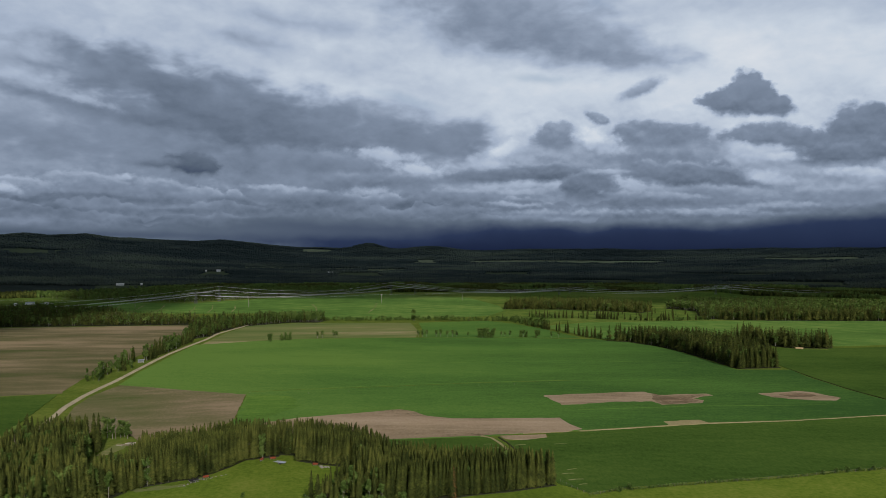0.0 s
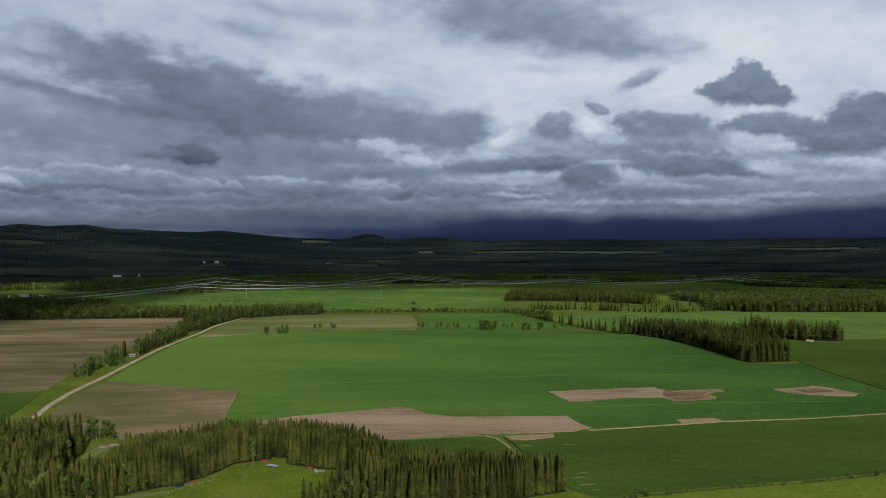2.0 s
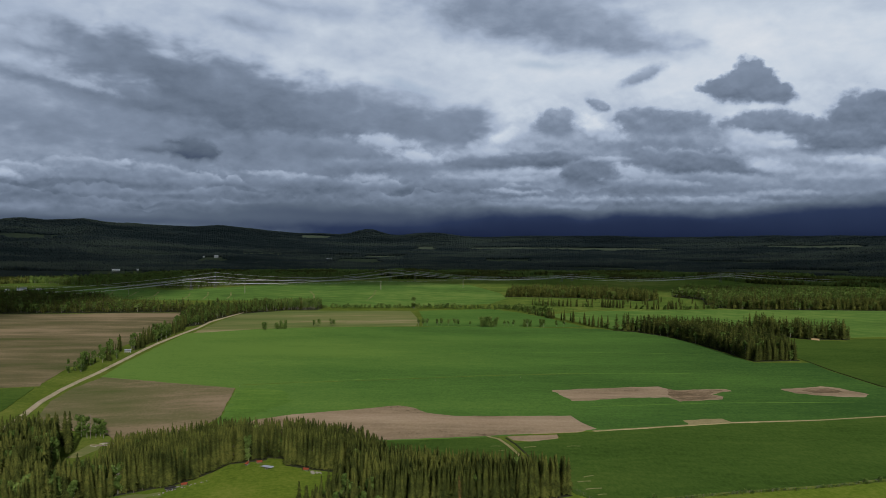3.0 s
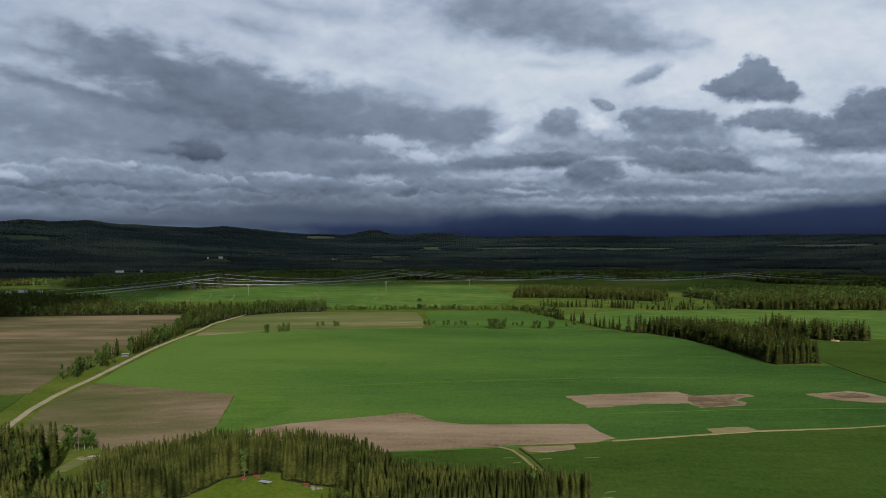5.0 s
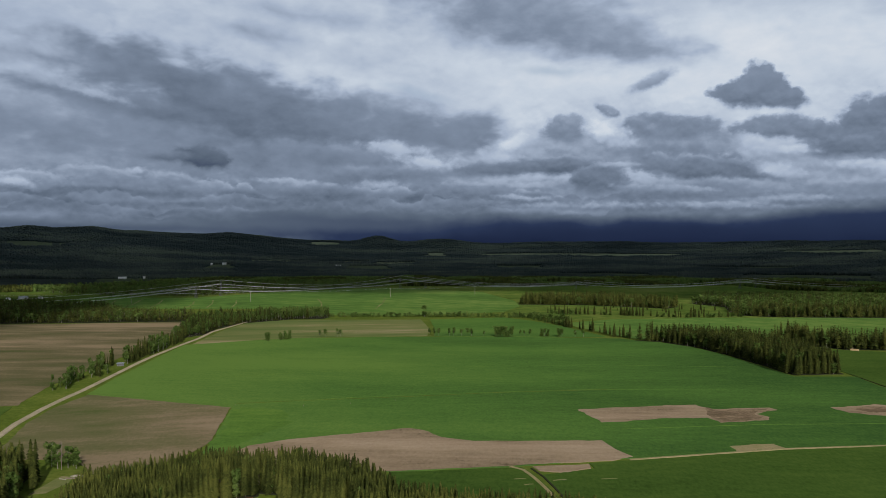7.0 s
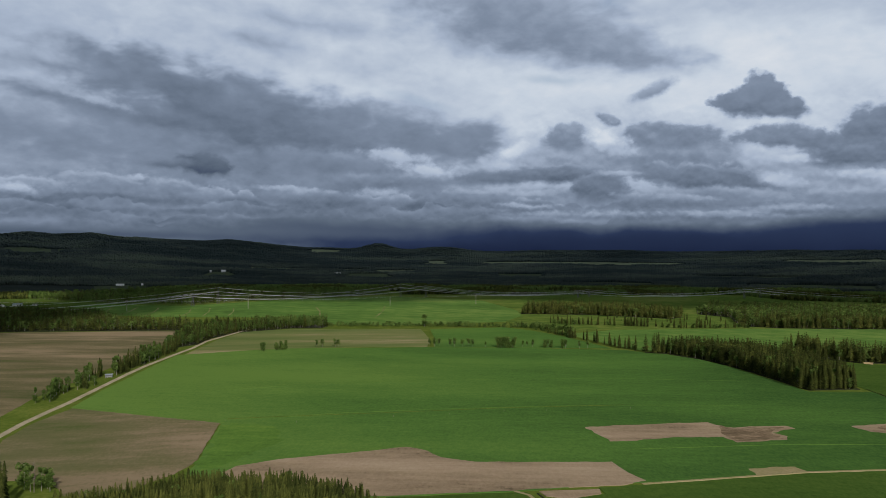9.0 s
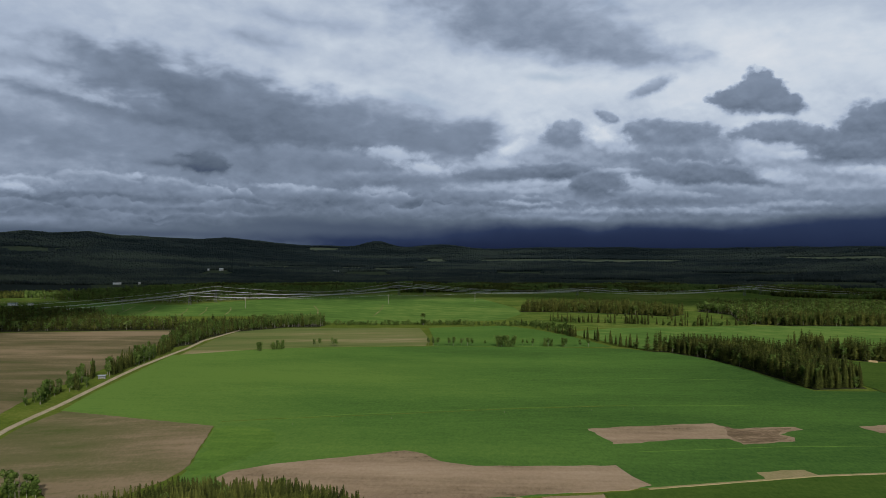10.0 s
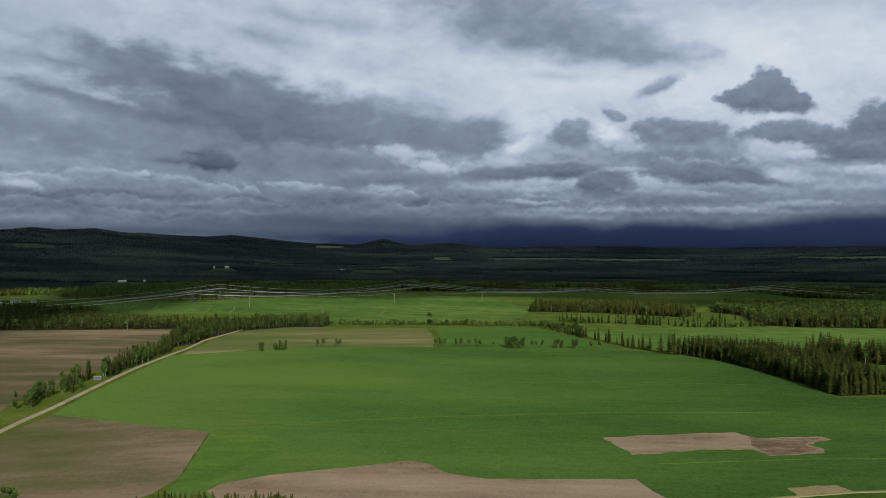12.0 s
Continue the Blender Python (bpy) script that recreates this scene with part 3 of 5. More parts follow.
field("soil_patch", [(59, 405), (85, 406), (85, 401), (73, 395), (61, 398)], SOIL, 0.32, "small strip of bare soil")
field("soil_patch", [(107, 519), (128, 523), (146, 525), (166, 528), (184, 529), (190, 515), (208, 517), (227, 518), (228, 512), (210, 502), (214, 494), (210, 487), (196, 484), (180, 481), (177, 493), (153, 494), (132, 489), (113, 485)],
      SOIL, 0.31, "long bare soil patch in the crop", 0.9, 4.0)
field("damp_patch", [(188, 521), (192, 513), (208, 515), (225, 516), (208, 502), (211, 494), (208, 489), (196, 486), (182, 484), (179, 493), (181, 506)], SOIL_WET, 0.325, "damp darker end of the bare soil patch", 1.4, 4.0)
field("soil_patch", [(264, 516), (282, 520), (299, 524), (307, 517), (314, 496), (305, 487), (291, 490), (281, 494), (268, 502)], SOIL, 0.31, "bare soil patch in the crop", 0.9, 4.0)
field("damp_patch", [(276, 512), (292, 519), (300, 516), (302, 507), (292, 501), (280, 503)], SOIL_WET, 0.325, "damp darker middle of the bare soil patch", 1.4, 4.0)
field("soil_patch", [(163, 433), (175, 435), (186, 436.5), (189, 428), (176, 426), (162, 423.5)], TRACK, 0.31, "pale bare patch beside the dirt track", 0.7, 2.5)


def ribbon(name, line, width, material, z, label, category):
    bm = bmesh.new()
    rows = []
    pts = [Vector((*p, 0)) for p in line]
    for k, p in enumerate(pts):
        d = (pts[min(k + 1, len(pts) - 1)] - pts[max(k - 1, 0)]).normalized()
        s = Vector((-d.y, d.x, 0)) * width / 2
        rows.append([bm.verts.new(p + s * f + Vector((0, 0, h))) for f, h in ((-1.15, 0), (-1, z), (0, z + 0.06), (1, z), (1.15, 0))])
    for a, b in zip(rows, rows[1:]):
        for k in range(4):
            bm.faces.new((a[k], b[k], b[k + 1], a[k + 1]))
    bmesh.ops.recalc_face_normals(bm, faces=bm.faces)
    return tagged(link_bm(name, bm, material), label, category, kind="structure")


ROAD = [(-192, 330), (-199, 395), (-206, 450), (-216, 500), (-220, 540), (-221, 570), (-221, 600), (-224, 660), (-227, 720), (-228, 765), (-226, 836), (-223, 895), (-225, 960), (-214, 1040), (-205, 1095)]
ribbon("road", ROAD, 3.5, GRAVEL, 0.36, "pale gravel road between the fields", "road")
ribbon("track", [(106, 413), (130, 417), (187, 427), (241, 430), (309, 441), (400, 460), (560, 490)], 1.4, TRACK, 0.36, "dry dirt track along the field edge", "track")

field("hay_meadow", [(-150, 250), (-112, 318), (-70, 372), (-44, 372), (-8, 350), (0, 330), (72, 324), (74, 318), (83, 303), (97, 307.5), (137, 314.5), (178, 320), (230, 329.5), (700, 425), (700, 200), (-100, 200)], HAY, 0.03, "bright yellow-green hay meadow")
field("crop_field", [(-103, 533), (-84, 531), (-70, 522), (-64, 500), (-68, 478), (-77, 452), (-95, 440)], CROP_BRIGHT, 0.27, "yellowish green corner of the crop beside bare soil", 4.5, 5.0)
for n, tramline in enumerate(([(-96, 545), (-40, 562), (30, 573), (120, 582), (230, 578)], [(-150, 640), (-60, 668), (40, 684), (160, 690), (280, 672)], [(120, 470), (200, 476), (290, 474)])):
    ribbon("wheel_track", tramline, 0.7, CROP_BRIGHT, 0.29, "pale wheel line left in the young crop", "track")
for p, q in (((85, 385), (92, 385)), ((81, 338), (86, 340)), ((77, 332), (83, 333)), ((78, 323), (85, 324)), ((81, 316), (85, 317)), ((51, 379), (55, 380)), ((64, 384), (70, 385)), ((48, 387), (53, 387))):
    ribbon("bare_streak", [p, ((p[0] + q[0]) / 2, (p[1] + q[1]) / 2 + 0.5), q], 0.9, STUBBLE, 0.28, "pale thin streak in the young crop", "field")
for p, q in (((-511, 1296), (-561, 1509)), ((-493, 1295), (-551, 1525)), ((-462, 1304), (-507, 1537)), ((-422, 1324), (-461, 1516)), ((-360, 1318), (-390, 1476)), ((-326, 1315), (-363, 1506)), ((-287, 1324), (-318, 1501)), ((-135, 1309), (-168, 1537)), ((-44, 1288), (-35, 1560))):
    ribbon("wheel_track", [p, ((p[0] + q[0]) / 2 + 4, (p[1] + q[1]) / 2), q], 2.6, STUBBLE, 0.29, "pale wheel line across the far field", "track")
# ---------------------------------------------------------------- trees


def spruce_crown(h, r, levels, per, rnd, low=0.08):
    """Whorls of drooping boughs, narrowing to a pointed leader."""
    v, f = [], []
    for k in range(levels):
        u = k / (levels - 1)
        at = low + (0.97 - low) * u
        reach = r * min(1.0, (1 - at) ** 0.6 * 1.2) * rnd.uniform(0.78, 1.15) + 0.10
        for b in range(per):
            a = 6.2832 * (b + rnd.random() * 0.8) / per + k * 1.9
            q = reach * rnd.uniform(0.62, 1.18)
            w = 0.21 * q + 0.08
            c, s = math.cos(a), math.sin(a)
            z0 = h * at + rnd.uniform(-0.3, 0.3)
            n = len(v)
            v += [(0, 0, z0 + 0.30 * q + 0.35), (0.55 * q * c - w * s, 0.55 * q * s + w * c, z0 - 0.10 * q), (q * c, q * s, z0 - rnd.uniform(0.1, 0.4) * q), (0.55 * q * c + w * s, 0.55 * q * s - w * c, z0 - 0.10 * q)]
            f += [(n, n + 1, n + 2), (n, n + 2, n + 3)]
    n = len(v)
    v += [(0.3, 0, h * 0.945), (-0.15, 0.26, h * 0.945), (-0.15, -0.26, h * 0.945), (0, 0, h)]
    f += [(n, n + 1, n + 3), (n + 1, n + 2, n + 3), (n + 2, n, n + 3)]
    return np.array(v), np.array(f)


def leaf_crown(h, r, count, size, rnd, low=0.35):
    v, f = [], []
    clumps = []
    for k in range(13):
        a, d, u = rnd.uniform(0, 6.28), rnd.uniform(0.1, 0.75), rnd.random()
        clumps.append((d * r * math.cos(a), d * r * math.sin(a), h * (low + 0.12 + (0.84 - low) * u), r * rnd.uniform(0.34, 0.56)))
    for k in range(count):
        cx, cy, cz, cr = clumps[k % len(clumps)]
        d = Vector((rnd.gauss(0, 1), rnd.gauss(0, 1), rnd.gauss(0, 1))).normalized() * cr * rnd.uniform(0.55, 1.1)
        p = Vector((cx, cy, cz)) + Vector((d.x, d.y, d.z * 1.35))
        p.z = min(p.z, h)
        n = (d.normalized() + Vector((rnd.gauss(0, 0.4), rnd.gauss(0, 0.4), rnd.gauss(0, 0.4)))).normalized()
        s = n.orthogonal().normalized() * size * rnd.uniform(0.6, 1.2)
        t = n.cross(s)
        i = len(v)
        v += [tuple(p + s), tuple(p + t * 0.8), tuple(p - s), tuple(p - t)]
        f += [(i, i + 1, i + 2), (i, i + 2, i + 3)]
    return np.array(v), np.array(f)


def trunk_of(h, r, sides=6, lean=0.0):
    v = [(r * math.cos(6.2832 * k / sides), r * math.sin(6.2832 * k / sides), -0.3) for k in range(sides)]
    v += [(0.6 * r * math.cos(6.2832 * k / sides) + lean * 0.4, 0.6 * r * math.sin(6.2832 * k / sides), h * 0.5) for k in range(sides)]
    v.append((lean, 0, h))
    f = []
    for k in range(sides):
        n = (k + 1) % sides
        f += [(k, n, sides + n), (k, sides + n, sides + k), (sides + k, sides + n, 2 * sides)]
    return np.array(v), np.array(f)


def limbs_of(h, r, count, rnd, low=0.35):
    """A few bare boughs that carry the crown."""
    v, f = [], []
    for k in range(count):
        a, z = rnd.uniform(0, 6.28), h * rnd.uniform(low, 0.8)
        q = r * rnd.uniform(0.5, 0.9)
        tip = np.array([q * math.cos(a), q * math.sin(a), z + q * 0.8])
        n, w = len(v), 0.07
        v += [(w, 0, z), (-w / 2, w, z), (-w / 2, -w, z), tuple(tip)]
        f += [(n, n + 1, n + 3), (n + 1, n + 2, n + 3), (n + 2, n, n + 3)]
    return np.array(v), np.array(f)


def merge(*pairs):
    vs, fs, base = [], [], 0
    for v, f in pairs:
        vs.append(v), fs.append(f + base)
        base += len(v)
    return np.concatenate(vs), np.concatenate(fs)


TALL = {"spruce": 17.0, "spruce_top": 17.0, "aspen": 14.0, "sapling": 9.0, "bush": 6.0}


def tree_shapes(kind, rnd, detail):
    """Crown, trunk, crown material and trunk material of one tree, 1 m wide units scaled to true size."""
    h = TALL[kind]
    if kind == "spruce_top":
        # a tree deep in the wood, bare below its light crown
        return spruce_crown(h, rnd.uniform(1.7, 2.3), 15, 9, rnd, 0.50), trunk_of(h * 0.93, 0.17, 3), SPRUCE, BARK
    if kind == "spruce":
        r = rnd.uniform(1.75, 2.35)
        crown = {2: lambda: spruce_crown(h, r, 26, 10, rnd, 0.09), 1: lambda: spruce_crown(h, r * 1.15, 12, 7, rnd, 0.10), 0: lambda: spruce_crown(h, r * 1.25, 8, 5, rnd, 0.14)}[detail]()
        return crown, trunk_of(h * 0.93, 0.17, 6 if detail == 2 else 3), SPRUCE, BARK
    if kind == "aspen":
        r = rnd.uniform(2.2, 2.9)
        count, size = {2: (860, 0.42), 1: (150, 0.70), 0: (52, 1.05)}[detail]
        crown = leaf_crown(h, r, count, size, rnd, 0.10 if detail == 2 else 0.22)
        trunk = merge(trunk_of(h * 0.85, 0.16, 6 if detail == 2 else 3, rnd.uniform(-0.5, 0.5)), limbs_of(h, r, 7 if detail == 2 else 2, rnd))
        return crown, trunk, LEAF, PALE_BARK
    if kind == "sapling":
        r = rnd.uniform(2.0, 2.6)
        return leaf_crown(h, r, 420, 0.34, rnd, 0.28), merge(trunk_of(h * 0.9, 0.10, 5, 0.2), limbs_of(h, r, 16, rnd)), LEAF, PALE_BARK
    r = rnd.uniform(2.4, 3.1)
    count, size = {2: (560, 0.42), 1: (130, 0.66), 0: (40, 1.0)}[detail]
    return leaf_crown(h, r, count, size, rnd, 0.02), trunk_of(h * 0.7, 0.14, 5 if detail == 2 else 3), LEAF, BARK


TREES = {}
LABELS = {"spruce": ("spruce_tree", "dark green narrow spruce, dense to the ground"), "aspen": ("aspen_tree", "light green aspen with a pale bare trunk"),
          "bush": ("bush", "rounded green willow bush at the field edge"), "sapling": ("aspen_tree", "thin young aspen with sparse spring leaves"),
          "spruce_top": ("spruce_tree", "slim dark spruce inside the dense wood")}


def tree(kind, x, y, h, wide=1.0, label="", group="", rnd=random):
    """One tree as a thing of its own; alike trees share their meshes."""
    name, text = LABELS[kind]
    key = (kind, rnd.randrange(4))
    m = Matrix.Translation((x, y, 0)) @ Matrix.Rotation(rnd.uniform(0, 6.28), 4, "Z")
    tall = TALL[kind]
    size = Matrix.Diagonal((wide * h / tall, wide * h / tall, h / tall, 1))
    if key not in TREES:
        crown, trunk, cm, tm = tree_shapes(kind, random.Random(str(key)), 2)
        TREES[key] = (mesh_of("crown", *crown, [cm]), mesh_of("trunk", *trunk, [tm]))
    top = new(name)
    top.matrix_basis = m @ size
    for part_name, me in zip(("crown", "trunk"), TREES[key]):
        new(part_name, me).parent = top
    return tagged(top, label or text, "bush" if kind == "bush" else "tree", group)


SHAPES = {}


def wood(name, spots, detail, label, category="trees"):
    """Many trees in one mesh: spots of kind, x, y, z, height, width."""
    rnd = random.Random(name)
    groups = {}
    for kind, x, y, z, h, wide in spots:
        groups.setdefault((kind, rnd.randrange(5)), []).append((x, y, z, h, wide, rnd.uniform(0, 6.28)))
    vs, fs, ss, mats, base = [], [], [], [], 0
    for (kind, var), rows in groups.items():
        key = (kind, var, detail)
        if key not in SHAPES:
            SHAPES[key] = tree_shapes(kind, random.Random(str(key)), detail)
        tall = TALL[kind]
        rows = np.array(rows)
        for (v, f), mat in zip(SHAPES[key][:2], SHAPES[key][2:]):
            if mat not in mats:
                mats.append(mat)
            k = rows[:, 3] / tall
            c, s = np.cos(rows[:, 5]), np.sin(rows[:, 5])
            x = (c[:, None] * v[:, 0] - s[:, None] * v[:, 1]) * (k * rows[:, 4])[:, None] + rows[:, 0:1]
            y = (s[:, None] * v[:, 0] + c[:, None] * v[:, 1]) * (k * rows[:, 4])[:, None] + rows[:, 1:2]
            z = v[:, 2] * k[:, None] + rows[:, 2:3]
            vs.append(np.stack([x, y, z], -1).reshape(-1, 3))
            fs.append((f[None] + (base + np.arange(len(rows)) * len(v))[:, None, None]).reshape(-1, 3))
            ss.append(np.full(len(rows) * len(f), mats.index(mat)))
            base += len(rows) * len(v)
    me = mesh_of(name, np.concatenate(vs), np.concatenate(fs), mats, np.concatenate(ss))
    return tagged(new(name, me), label, category, kind="stuff")


def spots_in(poly, gap, pick, seed):
    """Scattered spots inside an outline; pick gives kind, height and width for a spot."""
    rnd = random.Random(seed)
    xs, ys = [p[0] for p in poly], [p[1] for p in poly]
    out, y = [], min(ys)
    while y < max(ys):
        x = min(xs)
        while x < max(xs):
            px, py = x + rnd.uniform(-0.42, 0.42) * gap, y + rnd.uniform(-0.42, 0.42) * gap
            if inside(px, py, poly):
                kind, h, wide = pick(rnd, px, py)
                out.append((kind, px, py, 0.0, h, wide))
            x += gap
        y += gap
    return out


def mostly_spruce(share, h, spread, wide=1.0):
    def pick(rnd, x, y):
        swell = 1 + min(0.22, spread) * noise.noise((x / 17, y / 17, 5))
        if rnd.random() < share:
            return "spruce", h * swell * rnd.uniform(1 - spread, 1 + spread), wide * rnd.uniform(0.85, 1.2)
        return "aspen", h * swell * rnd.uniform(0.75 - spread, 0.95), wide * rnd.uniform(0.8, 1.15)
    return pick


# the curved spruce wood round the clearing
NEAR_CLUSTER = [(-176, 270), (-150, 262), (-128, 285), (-113, 319), (-120, 324), (-134, 321), (-141, 345), (-150, 372), (-161, 400), (-178, 404), (-188, 385), (-186, 320)]
NEAR_LEFT = [(-108, 325), (-98, 331), (-87, 337), (-77, 353), (-72, 365), (-57, 370), (-57, 387), (-78, 391), (-98, 379), (-114, 368), (-121, 366), (-120, 352), (-120, 340)]
NEAR_RIGHT = [(-8, 297), (24, 302), (49, 309), (71, 316), (66, 322), (50, 327), (26, 332), (0, 343), (-14, 371), (-38, 386), (-49, 385), (-47, 362), (-28, 352), (-18, 347), (-16, 330), (-8, 318)]
NEAR_FRONT = [(-36, 284), (-4, 290), (-8, 318), (-17, 325), (-27, 306)]
NEAR_LINK = [(-136, 316), (-113, 319), (-108, 325), (-119, 339), (-125, 330), (-140, 328), (-150, 331)]
NEAR_BACK = [(-60, 375), (-46, 371), (-40, 380), (-42, 388), (-60, 389)]
NEAR = [(NEAR_BACK, 2.15, mostly_spruce(0.99, 15.6, 0.05, 0.95), 6), (NEAR_LEFT, 2.15, mostly_spruce(0.97, 15.2, 0.05, 0.95), 1), (NEAR_CLUSTER, 2.6, mostly_spruce(0.72, 16, 0.2, 1.05), 7),
        (NEAR_RIGHT, 2.15, mostly_spruce(0.985, 15.4, 0.05, 0.95), 2), (NEAR_FRONT, 3.2, mostly_spruce(0.7, 13, 0.2), 3), (NEAR_LINK, 2.6, mostly_spruce(0.7, 14, 0.12), 9)]
front, deep = [], []
for outline, gap, pick, seed in NEAR:
    for spot in spots_in(outline, gap, pick, seed):
        x, y = spot[1], spot[2]
        open_side = any(not any(inside(x + dx, y + dy, o[0]) for o in NEAR) for dx, dy in ((0, -5), (-4, -3), (4, -3), (0, -2.5)))
        if spot[0] == "spruce" and not open_side:
            deep.append(("spruce_top",) + spot[1:])
        else:
            front.append(spot)
front.sort(key=lambda s: s[2] + abs(s[1]) * 0.3)
rnd = random.Random(11)
for kind, x, y, z, h, wide in front[:170]:
    tree(kind, x, y, h, wide, group="trees of the near wood", rnd=rnd)
wood("spruce_wood", front[170:] + deep, 2, "dense dark spruce wood behind the clearing")
# dark wood at the end of the main field
WOOD_RIGHT = [(250, 852), (272, 838), (291, 798), (300, 753), (303, 690), (304, 631), (346, 634), (350, 650), (362, 730), (355, 812), (300, 850)]
right = spots_in(WOOD_RIGHT, 3.5, mostly_spruce(0.86, 16.5, 0.24, 1.25), 4)
right.sort(key=lambda s: s[2])
for kind, x, y, z, h, wide in right[:40]:
    tree(kind, x, y, h, wide, group="trees of the dark wood", rnd=rnd)
wood("dark_wood", right[40:], 1, "mixed dark spruce and aspen wood at the field end")
wood("small_wood", spots_in([(402, 852), (412, 798), (431, 768), (474, 762), (484, 780), (442, 802), (432, 868)], 4.2, mostly_spruce(0.9, 16, 0.32, 1.3), 5), 1, "small dark spruce wood in the far crop")
# row beside the gravel road
for k in range(112):
    y = 600 + k * 3.35 if k < 84 else 700 + (k - 84) * 6.4 + rnd.uniform(-2, 2)
    kind = "aspen" if rnd.random() < (0.75 if y < 690 else 0.25) else "spruce"
    x = -231 - rnd.random() * 11 - (3 if y < 650 else 0)
    if 668 < y < 714:
        x = -243 - rnd.random() * 6
    tree(kind, x, y, rnd.uniform(8.5, 14.5) * (1.15 if y > 700 else 0.95), rnd.uniform(0.8, 1.1), group="trees along the road", rnd=rnd)
# bushes along the crest
for x, y, h in ((-143, 867, 9), (-131, 877, 8.5), (-127, 880, 9.5), (-122, 882, 9.5), (106, 895, 11.5), (112, 890, 12), (120, 889, 12), (157, 894, 8.5), (163, 893, 8), (175, 887, 9.5)):
    tree("bush", x, y, h, 0.75, group="bushes along the crest", rnd=rnd)
for x, y, h in ((-92, 902, 8), (-86, 902, 9), (-72, 902, 9.5), (-69, 903, 8), (31, 904, 9), (36, 904, 10), (41, 903, 9), (53, 903, 9), (58, 903, 10), (67, 902, 8), (73, 902, 9), (78, 902, 8.5), (92, 901, 6),
                (109, 893, 11), (116, 890, 11), (133, 900, 7), (138, 901, 6.5), (144, 900, 8), (160, 894, 9), (193, 887, 8), (202, 886, 8.5), (178, 888, 8)):
    tree("sapling", x, y, h, 1.15, group="young aspens along the crest", rnd=rnd)

# woods in the middle distance
MID = [
    ("roadside_wood", [(-246, 890), (-224, 935), (-228, 990), (-208, 1060), (-120, 1142), (-126, 1168), (-290, 1120), (-262, 960)], 5.2, mostly_spruce(0.45, 14, 0.24, 1.3), 1, "dark mixed wood beside the road"),
    ("field_wood", [(-800, 1040), (-620, 1058), (-290, 1086), (-280, 1130), (-420, 1200), (-500, 1330), (-640, 1400), (-860, 1300)], 7.0, mostly_spruce(0.75, 14, 0.28, 1.5), 0, "shaded mixed wood beyond the ploughed field"),
    ("young_spruces", [(205, 1365), (320, 1346), (434, 1262), (470, 1300), (430, 1420), (330, 1480), (235, 1470)], 5.8, mostly_spruce(0.78, 16, 0.34, 1.5), 1, "sunlit young spruce stand"),
    ("spruce_edge", [(488, 1142), (533, 1106), (705, 1084), (1000, 1064), (1010, 1110), (720, 1135), (560, 1165)], 5.4, mostly_spruce(0.78, 16.5, 0.34, 1.5), 1, "dark spruces along the edge of the birch wood"),
    ("birch_wood", [(516, 1360), (545, 1290), (505, 1185), (560, 1165), (720, 1135), (1010, 1110), (1150, 1350), (820, 1450), (600, 1500)], 7.4, mostly_spruce(0.3, 17, 0.26, 1.45), 0, "light green birch and spruce wood"),
    ("aspen_row", [(-208, 1116), (-113, 1112), (-105, 1138), (-200, 1140)], 4.6, mostly_spruce(0.08, 17.5, 0.12, 1.1), 1, "row of pale-trunked aspens between two fields"),
    ("shelter_wood", [(-620, 1640), (-424, 1600), (-274, 1800), (-40, 1980), (-40, 2250), (-700, 2250), (-900, 1850)], 13.0, mostly_spruce(0.25, 15, 0.25, 1.9), 0, "pale-trunked aspen wood behind the far field"),
]
for n, (name, poly, gap, pick, detail, label) in enumerate(MID):
    wood(name, spots_in(poly, gap, pick, 40 + n), detail, label)
hedge = []
for x0, y0, x1, y1, n, h in ((-122, 1142, 27, 1142, 34, 6), (27, 1142, 182, 1118, 36, 6.5), (182, 1118, 225, 1060, 18, 8)):
    for k in range(n):
        f = (k + rnd.random()) / n
        hedge.append(("bush", x0 + (x1 - x0) * f, y0 + (y1 - y0) * f + rnd.uniform(-4, 6), 0.0, h * rnd.uniform(0.7, 1.25), 1.1))
wood("hedge", hedge, 1, "low scrubby hedge between the fields", "hedge")
tree("aspen", 32, 1138, 17, 1.7, "broad lone tree in the hedge", rnd=rnd)


def tree_line(line, count, low, high, shrubs, group):
    """Loose trees along a bent line, gathered in clumps."""
    for k in range(count):
        f = (k + rnd.uniform(0, 0.8)) / count * (len(line) - 1)
        n = min(int(f), len(line) - 2)
        f -= n
        (x0, y0), (x1, y1) = line[n], line[n + 1]
        if noise.noise((k * 0.37, len(line), 2)) < -0.22:
            continue
        x, y = x0 + (x1 - x0) * f + rnd.uniform(-5, 5), y0 + (y1 - y0) * f + rnd.uniform(-5, 5)
        if rnd.random() < shrubs:
            tree("bush", x, y, rnd.uniform(0.5, 0.9) * low, 1.2, group=group, rnd=rnd)
        else:
            tree("spruce", x, y, rnd.uniform(low, high), 1.25, group=group, rnd=rnd)


tree_line([(168, 1150), (186, 1090), (200, 1030), (204, 1008)], 34, 7, 10, 0.45, "spruces along the strip")
tree_line([(204, 1005), (213, 980), (228, 932), (238, 888), (250, 870)], 36, 8, 16, 0.15, "spruces along the strip")
tree_line([(225, 1196), (249, 1166), (303, 1156), (340, 1137), (390, 1110), (440, 1110), (495, 1118)], 76, 8, 15, 0.3, "young trees along the creek")
scatter = spots_in([(320, 1180), (470, 1150), (520, 1250), (440, 1255), (330, 1300)], 26, mostly_spruce(0.85, 10, 0.3, 1.1), 77)
for kind, x, y, z, h, wide in scatter:
    tree(kind, x, y, h, wide, group="scattered young trees", rnd=rnd)


